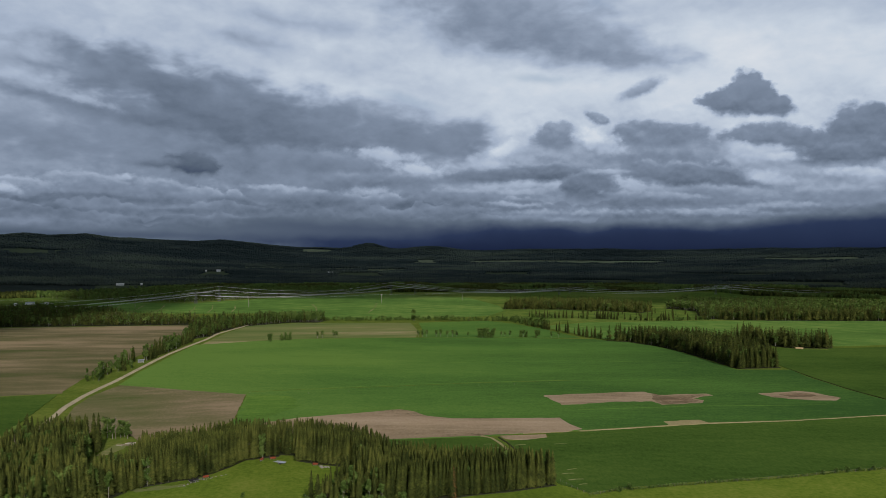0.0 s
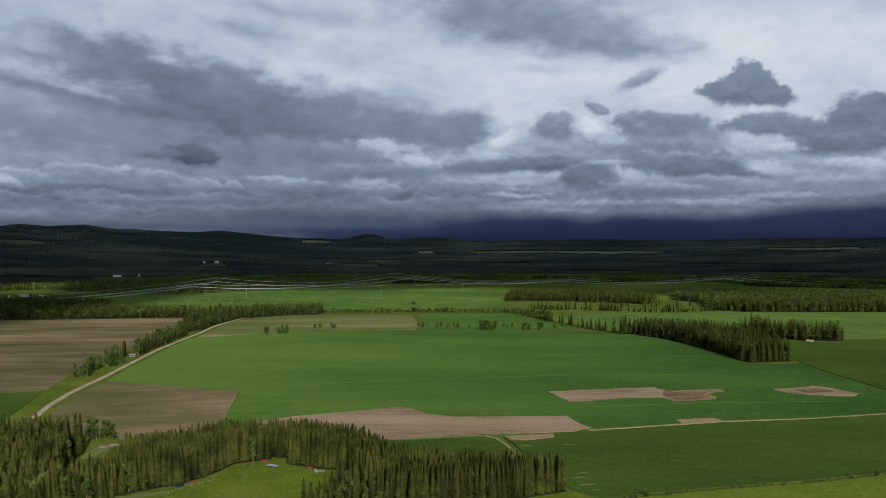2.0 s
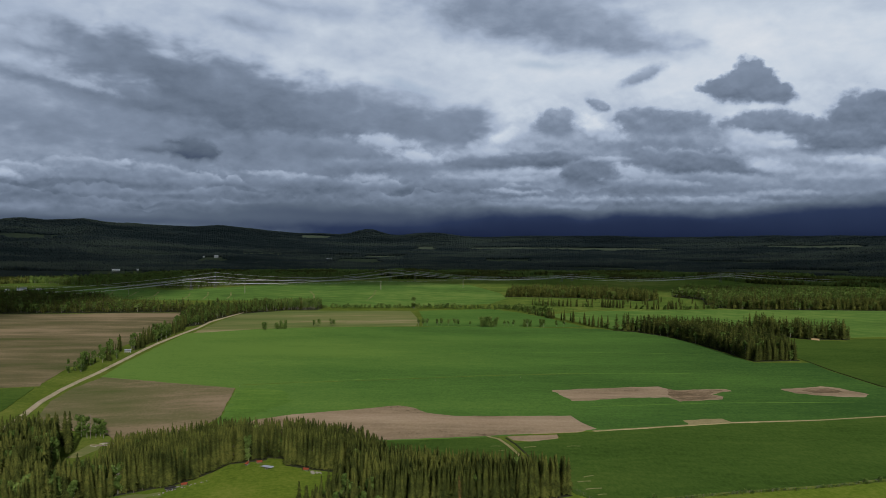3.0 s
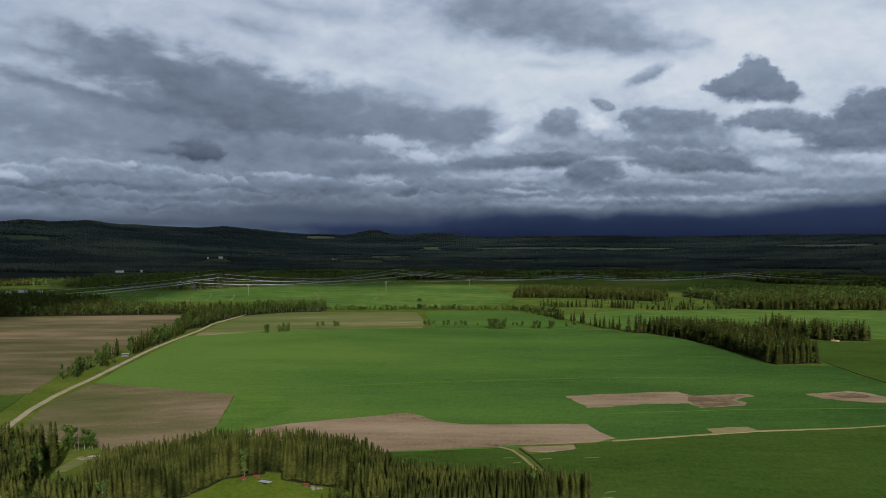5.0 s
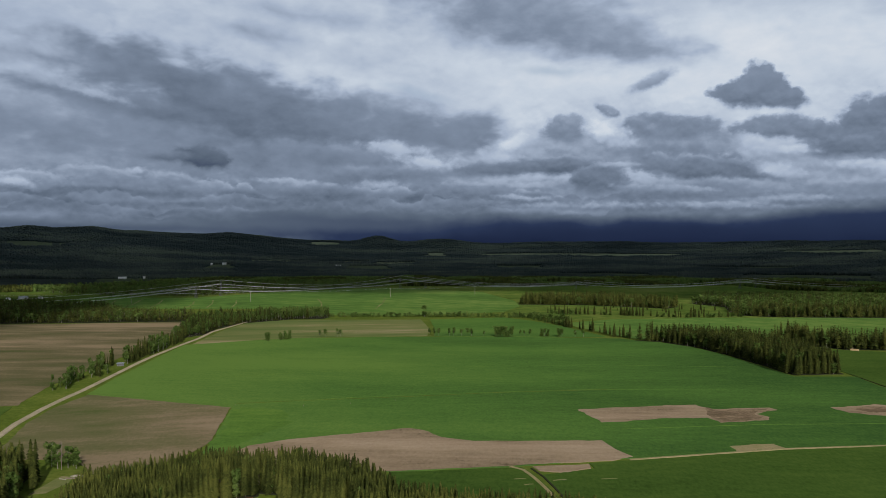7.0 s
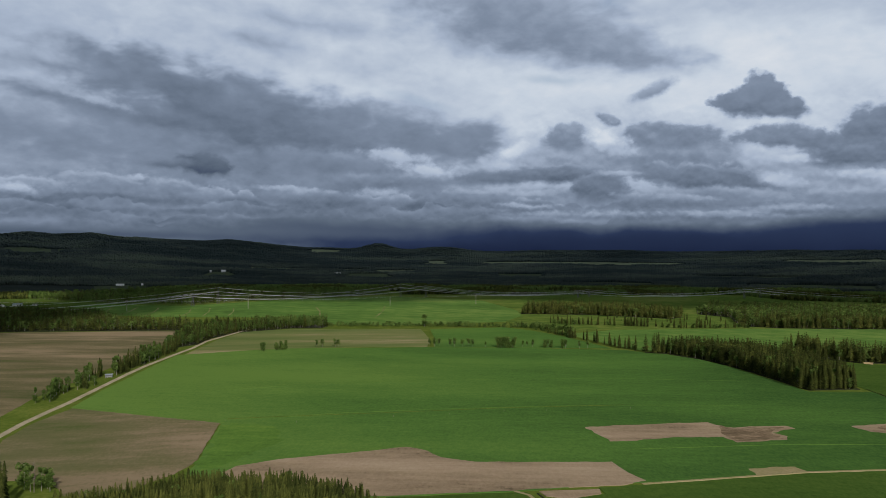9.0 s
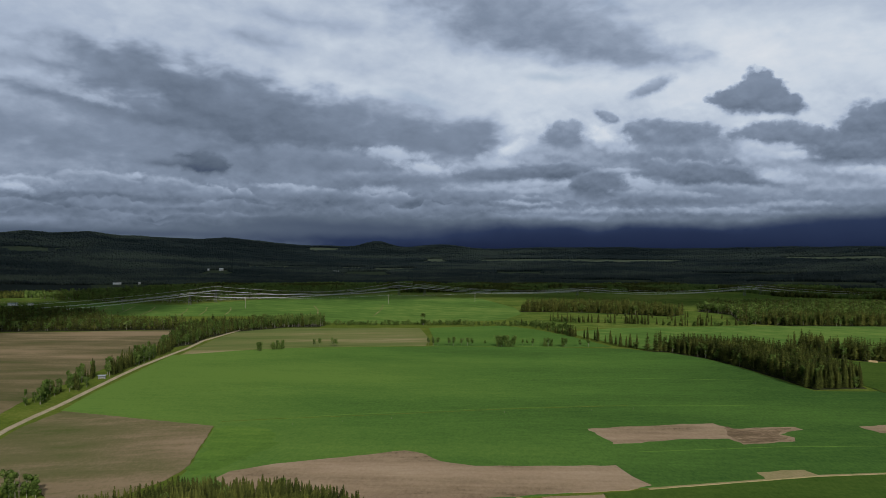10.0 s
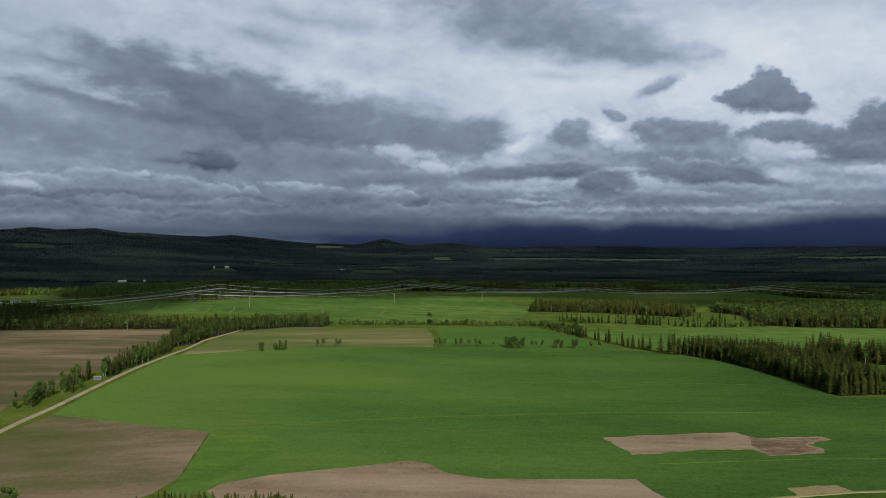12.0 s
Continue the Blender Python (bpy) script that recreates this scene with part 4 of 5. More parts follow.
OPEN = [(-1250, 1900, -720, 2420), (-40, 1700, 900, 2020), (-690, 1700, 0, 2200)]
# clearings in the far forest: bearing from and to, distance from and to, material (0 shade in its colour, 1 pale)
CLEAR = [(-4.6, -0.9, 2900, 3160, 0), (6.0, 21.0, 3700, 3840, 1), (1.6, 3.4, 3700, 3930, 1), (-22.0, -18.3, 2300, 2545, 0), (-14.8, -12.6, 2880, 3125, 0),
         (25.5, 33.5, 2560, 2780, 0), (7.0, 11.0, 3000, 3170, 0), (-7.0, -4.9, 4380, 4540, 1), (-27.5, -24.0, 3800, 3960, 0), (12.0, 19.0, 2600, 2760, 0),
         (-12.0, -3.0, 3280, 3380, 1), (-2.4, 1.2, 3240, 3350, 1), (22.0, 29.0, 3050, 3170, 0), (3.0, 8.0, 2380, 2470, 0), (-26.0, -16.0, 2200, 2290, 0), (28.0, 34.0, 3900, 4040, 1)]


def polar(x, y):
    return math.degrees(math.atan2(x, y - 60)), math.hypot(x, y - 60)


def open_land(x, y):
    if any(a < x < c and b < y < d for a, b, c, d in OPEN):
        return True
    b, r = polar(x, y)
    if r < 2500 and noise.noise((x / 260, y / 200, 7)) > 0.12 + (r - 1950) / 1200:
        return True
    wave = 70 * noise.noise((b * 0.6, r / 300, 4))
    return any(a + 0.4 * math.sin(r / 40) < b < c + 0.3 * math.sin(r / 31) and d + wave < r < e + 0.7 * wave for a, c, d, e, m in CLEAR)


# the far woods over the plain and the hills
def far_woods():
    rnd = np.random.default_rng(5)
    vs, fs, slots, base = [], [], [], 0
    r = 1950.0
    while r < 4720:
        gap = r / 400
        n = int(1.30 * r / gap)
        b = (np.arange(n) + rnd.uniform(-0.45, 0.45, n)) * gap / r - 0.62
        rr = r + rnd.uniform(-1.7, 1.7, n) * gap
        x, y = rr * np.sin(b), 60 + rr * np.cos(b)
        for px, py in zip(x, y):
            if open_land(px, py):
                continue
            h = (10 + 7 * noise.noise((px / 160, py / 160, 0)) + rnd.uniform(-2, 2.5)) * (0.95 + r / 16000)
            h *= 1 - 0.35 * min(1.0, max(0.0, (r - 3300) / 900))
            w = gap * rnd.uniform(0.6, 1.0)
            z = land(px, py)
            t = rnd.uniform(0, 6.28)
            mid = h * rnd.uniform(0.35, 0.6)
            ring = [(px + w * math.cos(t + k * 1.5708) * rnd.uniform(0.8, 1.2), py + w * math.sin(t + k * 1.5708) * rnd.uniform(0.8, 1.2), z + mid * rnd.uniform(0.8, 1.2)) for k in range(4)]
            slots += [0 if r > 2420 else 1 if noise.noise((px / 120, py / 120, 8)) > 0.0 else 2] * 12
            vs += ring
            vs.append((px, py, z + max(h, 5)))
            foot = [(px + 0.6 * w * math.cos(t + k * 1.5708), py + 0.6 * w * math.sin(t + k * 1.5708), z) for k in range(4)]
            vs += foot
            for k in range(4):
                j = (k + 1) % 4
                fs += [(base + k, base + j, base + 4), (base + 5 + k, base + 5 + j, base + j), (base + 5 + k, base + j, base + k)]
            base += 9
        r += gap * 2.4
    me = mesh_of("far_woods", vs, fs, [FAR_TREES_HAZED, LEAF, SPRUCE], slots)
    tagged(new("far_woods", me), "dark shaded forest covering the far valley and hills, bluish haze in its colour", "forest", kind="stuff")


far_woods()
for n, (a0, a1, r0, r1, m) in enumerate(CLEAR):
    vs, fs = [], []
    for j in range(9):
        for i in range(25):
            a, r = radians(a0 + (a1 - a0) * i / 24), r0 + (r1 - r0) * j / 8 + 25 * noise.noise((i * 0.4, n, j))
            x, y = r * math.sin(a), 60 + r * math.cos(a)
            vs.append((x, y, land(x, y) + 1.5))
    for j in range(8):
        for i in range(24):
            k = j * 25 + i
            fs += [(k, k + 1, k + 26), (k, k + 26, k + 25)]
    tagged(new("far_clearing", mesh_of("far_clearing", vs, fs, [(SHADED_GRASS, PALE_GRASS)[m]])), "grassy clearing in the far forest, pale or with painted shade", "field", kind="structure")


# added slab of cloud, out of view, to shade the far valley
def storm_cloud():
    """An unseen slab of cloud, set out by the stretch of ground it is to shade."""
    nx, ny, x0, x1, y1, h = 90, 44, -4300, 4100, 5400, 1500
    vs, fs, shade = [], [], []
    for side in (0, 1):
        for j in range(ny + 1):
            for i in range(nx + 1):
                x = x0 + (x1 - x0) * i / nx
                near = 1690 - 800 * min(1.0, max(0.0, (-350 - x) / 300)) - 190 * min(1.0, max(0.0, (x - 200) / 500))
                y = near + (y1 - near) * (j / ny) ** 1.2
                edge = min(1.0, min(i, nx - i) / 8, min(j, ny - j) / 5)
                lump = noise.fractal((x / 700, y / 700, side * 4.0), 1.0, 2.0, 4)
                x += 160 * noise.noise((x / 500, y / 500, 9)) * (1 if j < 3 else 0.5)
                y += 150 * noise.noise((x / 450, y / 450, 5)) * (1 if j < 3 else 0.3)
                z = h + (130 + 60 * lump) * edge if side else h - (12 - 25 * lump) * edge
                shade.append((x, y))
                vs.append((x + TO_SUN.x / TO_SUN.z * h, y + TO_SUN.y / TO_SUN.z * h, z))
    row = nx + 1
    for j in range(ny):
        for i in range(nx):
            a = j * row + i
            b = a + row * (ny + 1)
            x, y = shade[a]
            # gap left in the slab so that sun reaches the left fields
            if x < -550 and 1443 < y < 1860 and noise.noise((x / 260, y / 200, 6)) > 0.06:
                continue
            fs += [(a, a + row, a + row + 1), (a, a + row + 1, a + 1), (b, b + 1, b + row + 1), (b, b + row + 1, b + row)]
    me = mesh_of("storm_cloud", vs, fs, [SHADE_CLOUD])
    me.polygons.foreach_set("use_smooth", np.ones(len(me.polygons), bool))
    tagged(new("storm_cloud", me), "unseen cloud slab added to shade the far valley", "cloud", kind="structure")


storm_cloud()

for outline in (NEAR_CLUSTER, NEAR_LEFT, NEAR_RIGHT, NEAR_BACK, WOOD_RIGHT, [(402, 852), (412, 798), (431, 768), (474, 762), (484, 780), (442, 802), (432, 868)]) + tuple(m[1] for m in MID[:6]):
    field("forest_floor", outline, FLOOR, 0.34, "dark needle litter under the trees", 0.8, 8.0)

# ---------------------------------------------------------------- power lines


def lattice_tower(x, y, h, turn):
    top = new("power_pylon")
    top.matrix_basis = pose(x, y, 0, 0, 0, turn)
    tagged(top, "grey steel lattice power pylon", "pylon", "pylons of the power line")
    foot, waist = 2.6, 0.8
    for sx in (-1, 1):
        for sy in (-1, 1):
            bm = bmesh.new()
            rod(bm, (sx * foot, sy * foot, -0.4), (sx * waist, sy * waist, h * 0.72), 0.16)
            rod(bm, (sx * waist, sy * waist, h * 0.72), (sx * 0.5, sy * 0.5, h), 0.13)
            part("leg", bm, STEEL, top)
    for k in range(6):
        bm = bmesh.new()
        z0, z1 = h * 0.12 * k, h * 0.12 * (k + 1)
        w0, w1 = foot + (waist - foot) * z0 / (h * 0.72), foot + (waist - foot) * z1 / (h * 0.72)
        for s in (-1, 1):
            rod(bm, (-w0, s * w0, z0), (w1, s * w1, z1), 0.1, 3)
            rod(bm, (w0, s * w0, z0), (-w1, s * w1, z1), 0.1, 3)
            rod(bm, (s * w0, -w0, z0), (s * w1, w1, z1), 0.1, 3)
            rod(bm, (s * w0, w0, z0), (s * w1, -w1, z1), 0.1, 3)
        part("brace", bm, STEEL, top)
    for z, reach in ((h * 0.72, 7.0), (h * 0.85, 5.5), (h * 0.97, 4.0)):
        bm = bmesh.new()
        rod(bm, (-reach, 0, z), (reach, 0, z), 0.17)
        rod(bm, (-reach, 0, z), (0, 0, z + 2.2), 0.14)
        rod(bm, (reach, 0, z), (0, 0, z + 2.2), 0.14)
        part("cross_arm", bm, STEEL, top)
    return top


def wire(points, sag, r, label):
    """A wire hung from point to point."""
    cu = bpy.data.curves.new("power_wire", "CURVE")
    cu.dimensions, cu.bevel_depth, cu.bevel_resolution = "3D", r, 0
    sp = cu.splines.new("POLY")
    pts = []
    for p, q in zip(points, points[1:]):
        p, q = Vector(p), Vector(q)
        for k in range(24):
            f = k / 24
            c = p.lerp(q, f)
            c.z -= sag * (q - p).length / 400 * 4 * f * (1 - f)
            pts.append(c)
    pts.append(Vector(points[-1]))
    sp.points.add(len(pts) - 1)
    for o, c in zip(sp.points, pts):
        o.co = (*c, 1)
    cu.materials.append(WIRE)
    return tagged(new("power_wire", cu), label, "wire", "wires of the power line")


FRONT_LINE = [(-1150, 1120, 24), (-412, 1565, 25), (-6, 1900, 33), (429, 1875, 16), (839, 1860, 24), (1500, 1800, 22)]
BACK_LINE = [(-1200, 1200, 26), (-381, 1640, 34), (57, 1905, 28), (470, 1930, 18), (900, 1900, 24), (1500, 1850, 22)]
for line in (FRONT_LINE, BACK_LINE):
    for k, (x, y, h) in enumerate(line):
        x1, y1, _ = line[min(k + 1, len(line) - 1)]
        x0, y0, _ = line[max(k - 1, 0)]
        turn = math.degrees(math.atan2(y1 - y0, x1 - x0)) + 90
        lattice_tower(x, y, h, turn)
    for off, dz, r in ((-6, 0.74, 0.20), (0, 0.98, 0.17), (6, 0.74, 0.20)):
        wire([(x - off * 0.6, y + off * 0.8, h * dz) for x, y, h in line], 11, r, "pale aluminium power wire in the sun")


def power_pole(x, y, h=19.0):
    top = new("power_pole")
    top.matrix_basis = pose(x, y, 0, 0, 0, 20)
    tagged(top, "tall weathered wooden power pole in the field", "power pole", "poles in the far field")
    for s in (-1, 1):
        bm = bmesh.new()
        rod(bm, (s * 0.42, 0, -0.5), (s * 0.36, 0, h), 0.2, 7)
        part("post", bm, POLE, top)
    bm = bmesh.new()
    box(bm, -2.6, -0.15, h - 1.5, 2.6, 0.15, h - 1.15)
    part("cross_arm", bm, POLE, top)
    for s in (-2.3, 0, 2.3):
        bm = bmesh.new()
        rod(bm, (s, 0, h - 1.15), (s, 0, h - 0.5), 0.12, 6)
        part("insulator", bm, WHITE, top)


POLES = [(-492, 1437), (-284, 1467), (-25, 1575), (154, 1635)]
for x, y in POLES:
    power_pole(x, y)
wire([(-760, 1400, 18.5)] + [(x, y, 18.5) for x, y in POLES] + [(420, 1720, 18.5)], 4, 0.06, "thin wire between the wooden poles")

# ---------------------------------------------------------------- buildings and yard things


def gable_house(name, x, y, z, w, d, h, rise, turn, wall, roof, label, openings=3):
    top = new(name)
    top.matrix_basis = pose(x, y, z, 0, 0, turn)
    tagged(top, label, "building")
    bm = bmesh.new()
    box(bm, -w / 2, -d / 2, -0.5, w / 2, d / 2, h)
    for s in (-1, 1):
        a = [bm.verts.new(c) for c in ((s * w / 2, -d / 2, h), (s * w / 2, d / 2, h), (s * w / 2, 0, h + rise))]
        bm.faces.new(a)
    part("wall", bm, wall, top)
    for s in (-1, 1):
        bm = bmesh.new()
        c = [(-w / 2 - 0.4, s * (d / 2 + 0.5), h - 0.2), (w / 2 + 0.4, s * (d / 2 + 0.5), h - 0.2), (w / 2 + 0.4, 0, h + rise + 0.05), (-w / 2 - 0.4, 0, h + rise + 0.05)]
        lo, hi = [bm.verts.new(v) for v in c], [bm.verts.new((v[0], v[1], v[2] + 0.22)) for v in c]
        bm.faces.new(lo[::-1]), bm.faces.new(hi)
        for k in range(4):
            bm.faces.new((lo[k], lo[(k + 1) % 4], hi[(k + 1) % 4], hi[k]))
        bmesh.ops.recalc_face_normals(bm, faces=bm.faces)
        part("roof", bm, roof, top)
    for k in range(openings):
        px = -w / 2 + w * (k + 0.5) / openings
        bm = bmesh.new()
        tall = k == openings // 2
        box(bm, px - 0.5, -d / 2 - 0.06, 0.0 if tall else 1.0, px + 0.5, -d / 2 + 0.02, 2.05)
        part("door" if tall else "window", bm, TYRE, top)
    return top


gable_house("farmhouse", -742, 1556, 0, 16, 8, 3.6, 2, 15, WHITE, GREY_ROOF, "white farmhouse with a pale roof")
gable_house("farm_shed", -712, 1562, 0, 8, 6, 3, 1.5, 5, WHITE, BOARD, "white farm shed with a grey roof")
gable_house("farm_shed", -757, 1530, 0, 6, 5, 3, 1.6, -10, WHITE, WHITE, "small white shed beside the farmhouse", 1)
for name, bearing, dist, w, h, label in (("barn", -20.35, 2530, 24, 4, "long white barn at the far forest edge"), ("barn", -13.4, 3110, 16, 6, "white barn in a far clearing"),
                                         ("farm_shed", -18.9, 2530, 6, 4, "small white shed in a far clearing"), ("farm_shed", -22.0, 3290, 14, 6, "pale farm building on the far slope"),
                                         ("farm_shed", -14.3, 3110, 7, 5, "small pale shed in a far clearing"), ("barn", -5.0, 3080, 22, 6, "white barn beside a far clearing")):
    x, y = dist * math.sin(radians(bearing)), 60 + dist * math.cos(radians(bearing))
    gable_house(name, x, y, land(x, y) + 1.5, w, 12, h, 2.5, -bearing, WHITE, WHITE, label)

# the hut between the road and the trees
hut = new("hut")
hut.matrix_basis = pose(-236, 706, 0, 0, 0, 12)
tagged(hut, "small pale blue-grey hut with a flat light roof", "hut")
bm = bmesh.new()
box(bm, -2.4, 0.4, -0.2, 2.4, 1.8, 2.4)
part("back_wall", bm, BOARD, hut)
for sx in (-1, 1):
    bm = bmesh.new()
    box(bm, sx * 2.4 - 0.08, -1.7, -0.2, sx * 2.4 + 0.08, 0.39, 2.4)
    part("side_wall", bm, GREY_ROOF, hut)
for sx in (-0.8, 0.8):
    bm = bmesh.new()
    box(bm, sx - 0.08, -1.7, -0.2, sx + 0.08, -1.54, 2.4)
    part("post", bm, BOARD, hut)
bm = bmesh.new()
box(bm, -2.9, -2.2, 2.404, 2.9, 2.2, 2.65)
part("roof", bm, GREY_ROOF, hut, "pale metal roof sheet")


def wheel(parent, x, y, r, w):
    bm = bmesh.new()
    rod(bm, (x - w / 2, y, r), (x + w / 2, y, r), r, 14)
    tyre = part("wheel", bm, TYRE, parent)
    bm = bmesh.new()
    rod(bm, (x - w / 2 - 0.02, y, r), (x + w / 2 + 0.02, y, r), r * 0.5, 10)
    part("rim", bm, BOARD, tyre)


def flat_trailer(x, y, turn, deck, label, length=5.2):
    top = new("trailer")
    top.matrix_basis = pose(x, y, 0, 0, 0, turn)
    tagged(top, label, "trailer")
    bm = bmesh.new()
    for k in range(7):
        x0 = -1.1 + k * 0.315
        box(bm, x0, -length / 2, 0.95, x0 + 0.29, length / 2, 1.07)
    part("deck", bm, deck, top)
    bm = bmesh.new()
    for sx in (-0.7, 0.7):
        box(bm, sx - 0.06, -length / 2, 0.72, sx + 0.06, length / 2, 0.946)
    rod(bm, (-0.7, length / 2, 0.8), (0, length / 2 + 1.6, 0.6), 0.06)
    rod(bm, (0.7, length / 2, 0.8), (0, length / 2 + 1.6, 0.6), 0.06)
    part("frame", bm, BOARD, top)
    for sx in (-0.95, 0.95):
        for sy in (-0.6, 0.4):
            wheel(top, sx, sy, 0.36, 0.22)


flat_trailer(-54, 358, 62, GREY_ROOF, "pale grey flat hay trailer on the grass")
flat_trailer(-88, 332, -55, TYRE, "dark flat trailer at the wood's edge", 4.4)


def farm_machine(x, y, turn, label):
    """A red seed drill: hopper, frame, drawbar, wheels and tines."""
    top = new("seed_drill")
    top.matrix_basis = pose(x, y, 0, 0, 0, turn) @ Matrix.Diagonal((0.72, 0.72, 0.72, 1))
    tagged(top, label, "farm machine", "old machines at the wood's edge")
    bm = bmesh.new()
    v = [bm.verts.new(c) for c in ((-1.6, -0.3, 0.9), (1.6, -0.3, 0.9), (1.6, 0.3, 0.9), (-1.6, 0.3, 0.9), (-1.8, -0.65, 1.7), (1.8, -0.65, 1.7), (1.8, 0.65, 1.7), (-1.8, 0.65, 1.7))]
    for f in ((3, 2, 1, 0), (4, 5, 6, 7), (0, 1, 5, 4), (1, 2, 6, 5), (2, 3, 7, 6), (3, 0, 4, 7)):
        bm.faces.new([v[k] for k in f])
    part("hopper", bm, RED, top)
    bm = bmesh.new()
    box(bm, -1.9, -0.5, 0.7, 1.9, -0.36, 0.84), box(bm, -1.9, 0.36, 0.7, 1.9, 0.5, 0.84)
    part("frame", bm, RED, top)
    bm = bmesh.new()
    rod(bm, (-0.8, 0.5, 0.77), (0, 2.6, 0.5), 0.07), rod(bm, (0.8, 0.5, 0.77), (0, 2.6, 0.5), 0.07)
    part("drawbar", bm, RED, top)
    for sx in (-2.05, 2.05):
        wheel(top, sx, 0, 0.6, 0.2)
    for k in range(7):
        bm = bmesh.new()
        rod(bm, (-1.5 + k * 0.5, -0.45, 0.7), (-1.5 + k * 0.5, -0.7, 0.05), 0.04, 4)
        part("tine", bm, BOARD, top)


for x, y, turn, label in ((-84, 337, 30, "old red seed drill in front of the spruces"), (-64, 364, 80, "red seed drill beside the pale trailer"), (-59, 366, 10, "faded red drill under the trees"),
                          (-37, 354, -20, "red drill half in the trees' shade")):
    farm_machine(x, y, turn, label)


def stone(x, y, r, rnd, label):
    bm = bmesh.new()
    bmesh.ops.create_icosphere(bm, subdivisions=1, radius=r)
    for v in bm.verts:
        v.co *= rnd.uniform(0.75, 1.2)
        v.co.z *= 0.65
    ob = link_bm("field_stone", bm, STONE)
    ob.matrix_basis = pose(x, y, r * 0.3, 0, 0, rnd.uniform(0, 360))
    tagged(ob, label, "stone", "stones at the wood's edge")


STONE = surface("field_stone", [(0, (0.14, 0.135, 0.12)), (1, (0.27, 0.26, 0.23))], (0.5, 4.0), bump=0.03)
rnd = random.Random(21)
for k in range(9):
    stone(-32 + rnd.uniform(-2.5, 2.5), 351 + rnd.uniform(-1.5, 1.5), rnd.uniform(0.4, 0.9), rnd, "grey field stone in a heap by the trees")
for k in range(14):
    f = k / 13
    stone(-92 + 16 * f + rnd.uniform(-0.6, 0.6), 326 + 17 * f + rnd.uniform(-0.8, 0.8), rnd.uniform(0.25, 0.5), rnd, "pale stone along the clearing's edge")


def log(x, y, length, r, turn, material, label):
    bm = bmesh.new()
    rod(bm, (-length / 2, 0, r), (length / 2, 0, r * 0.95), r, 9)
    ob = link_bm("log", bm, material)
    ob.matrix_basis = pose(x, y, 0, 0, 0, turn)
    tagged(ob, label, "log", "logs and junk in the yard")


for k in range(9):
    log(-140 + rnd.uniform(-5, 5), 400 + rnd.uniform(-3, 3), rnd.uniform(2.5, 6), rnd.uniform(0.15, 0.3), rnd.uniform(-30, 30), DEAD if k % 2 else POLE, "bleached log lying in the yard")

# stack of cut boards by the small wood
stack = new("lumber_stack")
stack.matrix_basis = pose(436, 762, 0.25, 0, 0, -40)
tagged(stack, "stack of fresh yellow boards at the field edge", "lumber")
for k in range(5):
    for j in range(3):
        bm = bmesh.new()
        off = rnd.uniform(-0.6, 0.6)
        box(bm, -3.5 + off, -1.5 + j * 1.02, 0.05 + k * 0.3, 3.5 + off, -0.6 + j * 1.02, 0.31 + k * 0.3)
        part("board", bm, LUMBER, stack)

# ---------------------------------------------------------------- fences, ditches, shrubs


def fence(line, gap, label, strands=(0.5, 0.85, 1.2)):
    top = new("wire_fence")
    tagged(top, label, "fence")
    pts = []
    for (x0, y0), (x1, y1) in zip(line, line[1:]):
        n = max(1, int(math.hypot(x1 - x0, y1 - y0) / gap))
        pts += [(x0 + (x1 - x0) * k / n, y0 + (y1 - y0) * k / n) for k in range(n)]
    pts.append(line[-1])
    bm = bmesh.new()
    rod(bm, (0, 0, -0.3), (0, 0, 1.2), 0.07, 6)
    first = part("post", bm, DEAD, top)
    first.location = (*pts[0], 0)
    for x, y in pts[1:]:
        o = new("post", first.data)
        o.parent, o.location, o.rotation_euler = top, (x, y, 0), (rnd.uniform(-0.06, 0.06), rnd.uniform(-0.06, 0.06), 0)
    for z in strands:
        bm = bmesh.new()
        for p, q in zip(pts, pts[1:]):
            rod(bm, (*p, z), (*q, z), 0.012, 3)
        part("strand", bm, STEEL, top)


HEDGE_LINE = [(82, 302), (97, 307.5), (137, 314.5), (178, 320), (203, 325.5), (230, 329.5), (300, 345)]
fence(HEDGE_LINE, 5, "weathered post and wire fence between meadow and crop")
weeds = []
for (x0, y0), (x1, y1) in zip(HEDGE_LINE, HEDGE_LINE[1:]):
    n = int(math.hypot(x1 - x0, y1 - y0) / 1.1)
    weeds += [("bush", x0 + (x1 - x0) * k / n + rnd.uniform(-0.6, 0.6), y0 + (y1 - y0) * k / n + rnd.uniform(-0.8, 0.8), 0.0, rnd.uniform(0.5, 1.5), 1.0) for k in range(n)]
wood("fence_weeds", weeds, 0, "rank green weeds growing along the wire fence", "weeds")
fence([(74, 321), (77, 313), (82, 302)], 4, "short wire fence at the spruce wood's corner")
fence([(-104, 542), (-61, 537), (-4, 550), (66, 563), (150, 570)], 24, "thin line of fence posts across the crop", ())
ribbon("grass_strip", [(-104, 548), (-71, 554), (-11, 562), (67, 575), (150, 582)], 1.3, MEADOW, 0.28, "yellowish grass strip across the crop", "grass")
ribbon("track", [(49, 405), (54, 400), (57, 388), (59, 375), (62, 350)], 1.6, TRACK, 0.36, "pale farm track beside the ditch", "track")
ribbon("ditch", [(58, 402), (61, 390), (63, 375), (65, 350)], 0.8, FLOOR, 0.34, "narrow dark ditch between the crop fields", "ditch")
ribbon("ditch", [(351, 634), (344, 585), (341, 528), (343, 489), (344, 447)], 0.5, FLOOR, 0.31, "dark ditch between two crop fields", "ditch")
ribbon("grass_strip", [(82, 304), (97, 309.5), (137, 316.5), (178, 322), (203, 327.5), (230, 331.5), (300, 347)], 1.3, MEADOW, 0.30, "rough dry grass along the fence", "grass")
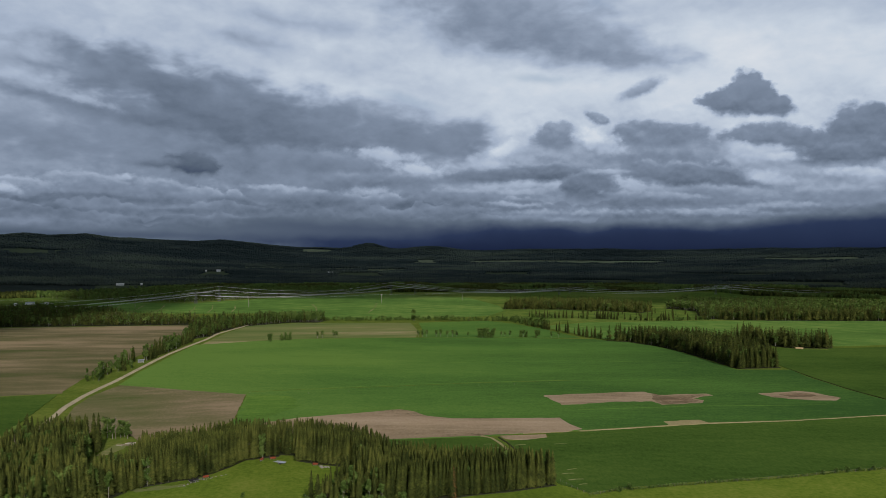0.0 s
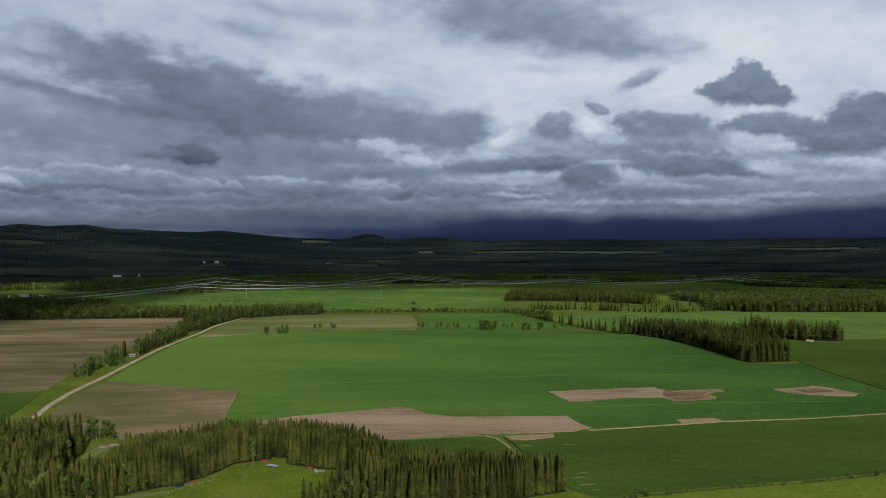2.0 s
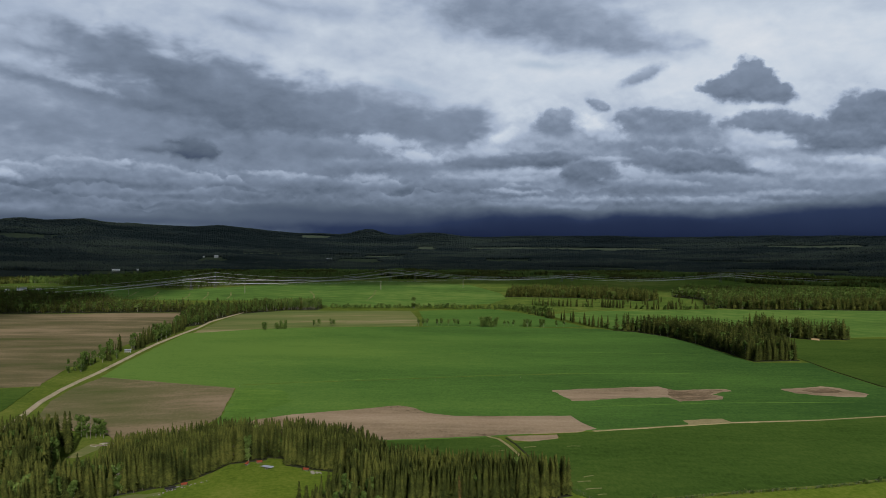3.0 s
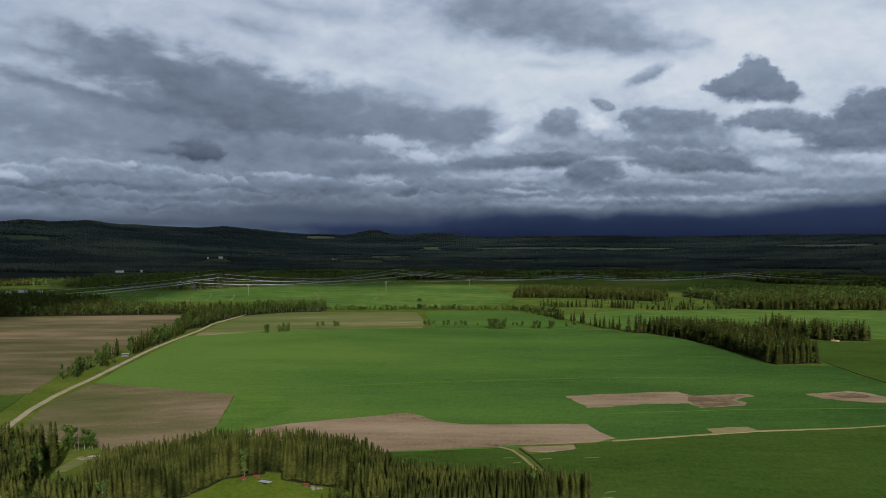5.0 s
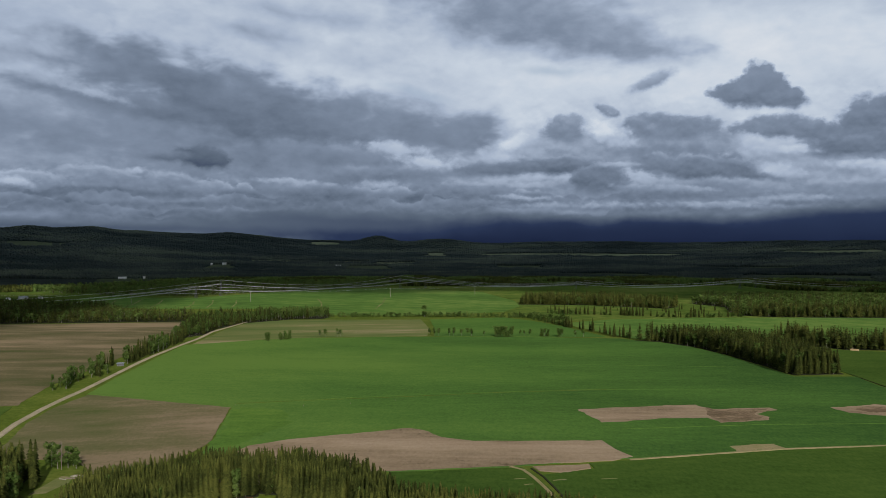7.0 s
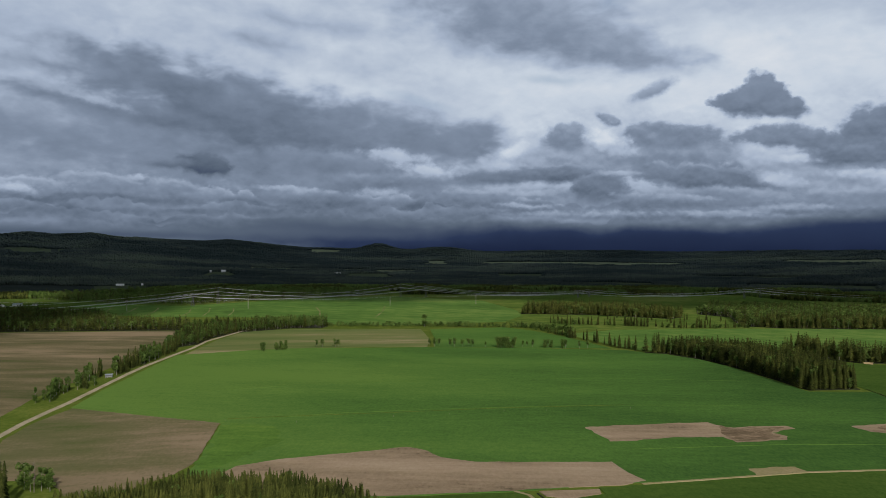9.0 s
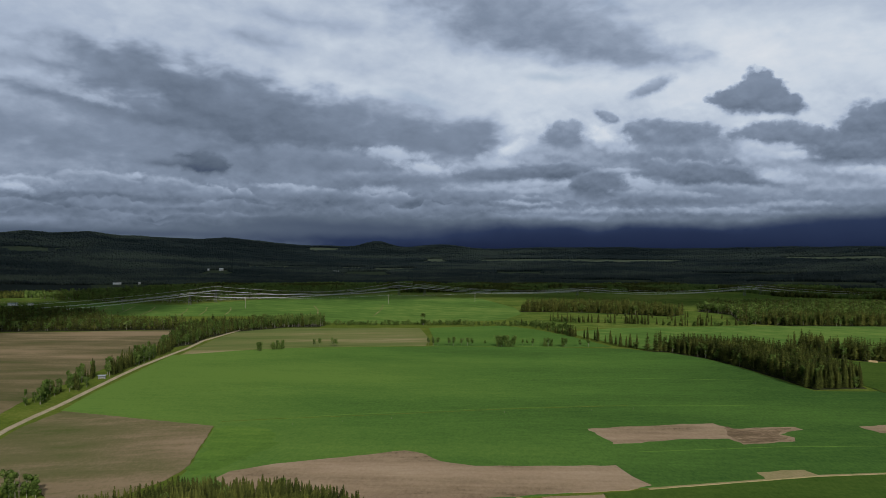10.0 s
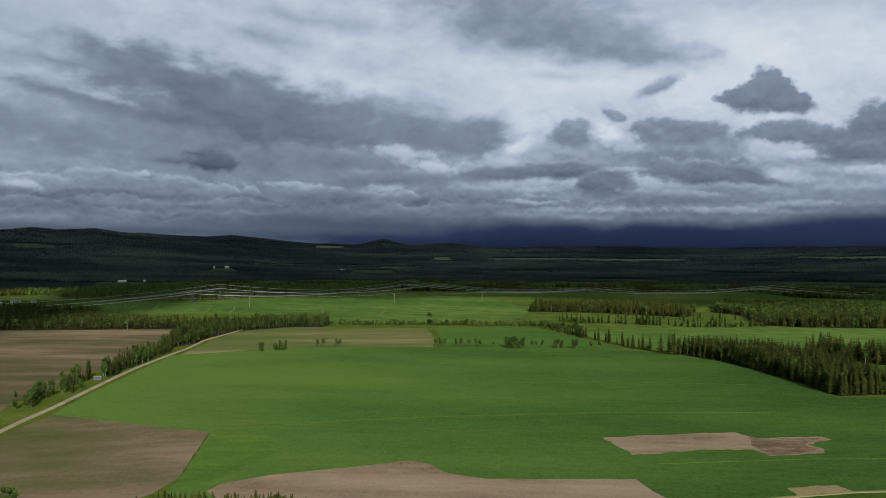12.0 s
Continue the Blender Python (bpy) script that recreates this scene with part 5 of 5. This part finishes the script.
field("yard", [(-148, 378), (-143, 380), (-139, 392), (-141, 400), (-146, 402), (-148, 390)], STUBBLE, 0.06, "bare trampled yard between the trees")
field("yard", [(-112, 322), (-100, 327), (-92, 330), (-90, 326), (-100, 322), (-108, 318)], STUBBLE, 0.05, "worn bare strip in the clearing", 1.5, 3.0)

for x, y, h in ((96, 306, 2.2), (101, 308, 2.6), (112, 310, 1.4), (141, 316, 1.5), (144, 316, 1.2), (86, 304, 1.2), (197, 325, 1.8), (204, 326, 2.2), (210, 327, 2.4), (216, 328, 2.0), (224, 329, 2.2), (176, 321, 1.2)):
    tree("bush", x, y, h, 1.0, "low dark shrub along the fence", "shrubs along the fence", rnd)
for x, y, h in ((4, 297, 4.5), (-62, 309, 2.0), (-25, 309, 5.0)):
    tree("bush", x, y, h, 0.9, "light green bush at the wood's edge", "", rnd)
for x, y, h, w in ((-153, 413, 11, 1.2), (-149, 414, 10, 1.3), (-145, 413, 9.5, 1.3), (-148, 417, 10.5, 1.2), (-157, 416, 13, 1.2)):
    tree("aspen", x, y, h, w, "fresh green aspen by the ploughed field", "aspens by the yard", rnd)
for x, y, h, w in ((-152, 391, 19, 1.1), (-156, 395, 18, 1.1), (-150, 385, 15, 1.0)):
    tree("spruce", x, y, h, w, "tall spruce standing by the yard", "spruces by the yard", rnd)


def dead_tree(x, y, h, label):
    top = new("dead_tree")
    top.matrix_basis = pose(x, y, 0)
    tagged(top, label, "tree")
    new("trunk", mesh_of("trunk", *trunk_of(h, 0.15, 7), [DEAD])).parent = top
    r = random.Random(int(h * 10))
    v, f = limbs_of(h, 2.2, 34, r, 0.2)
    new("branches", mesh_of("branches", v, f, [DEAD])).parent = top


dead_tree(-171, 345, 20, "grey leafless dead spruce beside the road")
dead_tree(-174, 349, 17, "grey bare dead tree among the spruces")
dead_tree(-151, 412, 15, "thin bare trunk above the aspens")

rusty = new("spruce_tree")
rusty.matrix_basis = pose(25, 302.5, 0) @ Matrix.Diagonal((0.8, 0.8, 0.78, 1))
tagged(rusty, "rust-brown dying spruce at the wood's edge", "tree")
r = random.Random(3)
new("crown", mesh_of("crown", *spruce_crown(17, 2.2, 18, 7, r), [RUST])).parent = rusty
new("trunk", mesh_of("trunk", *trunk_of(16, 0.2), [BARK])).parent = rusty
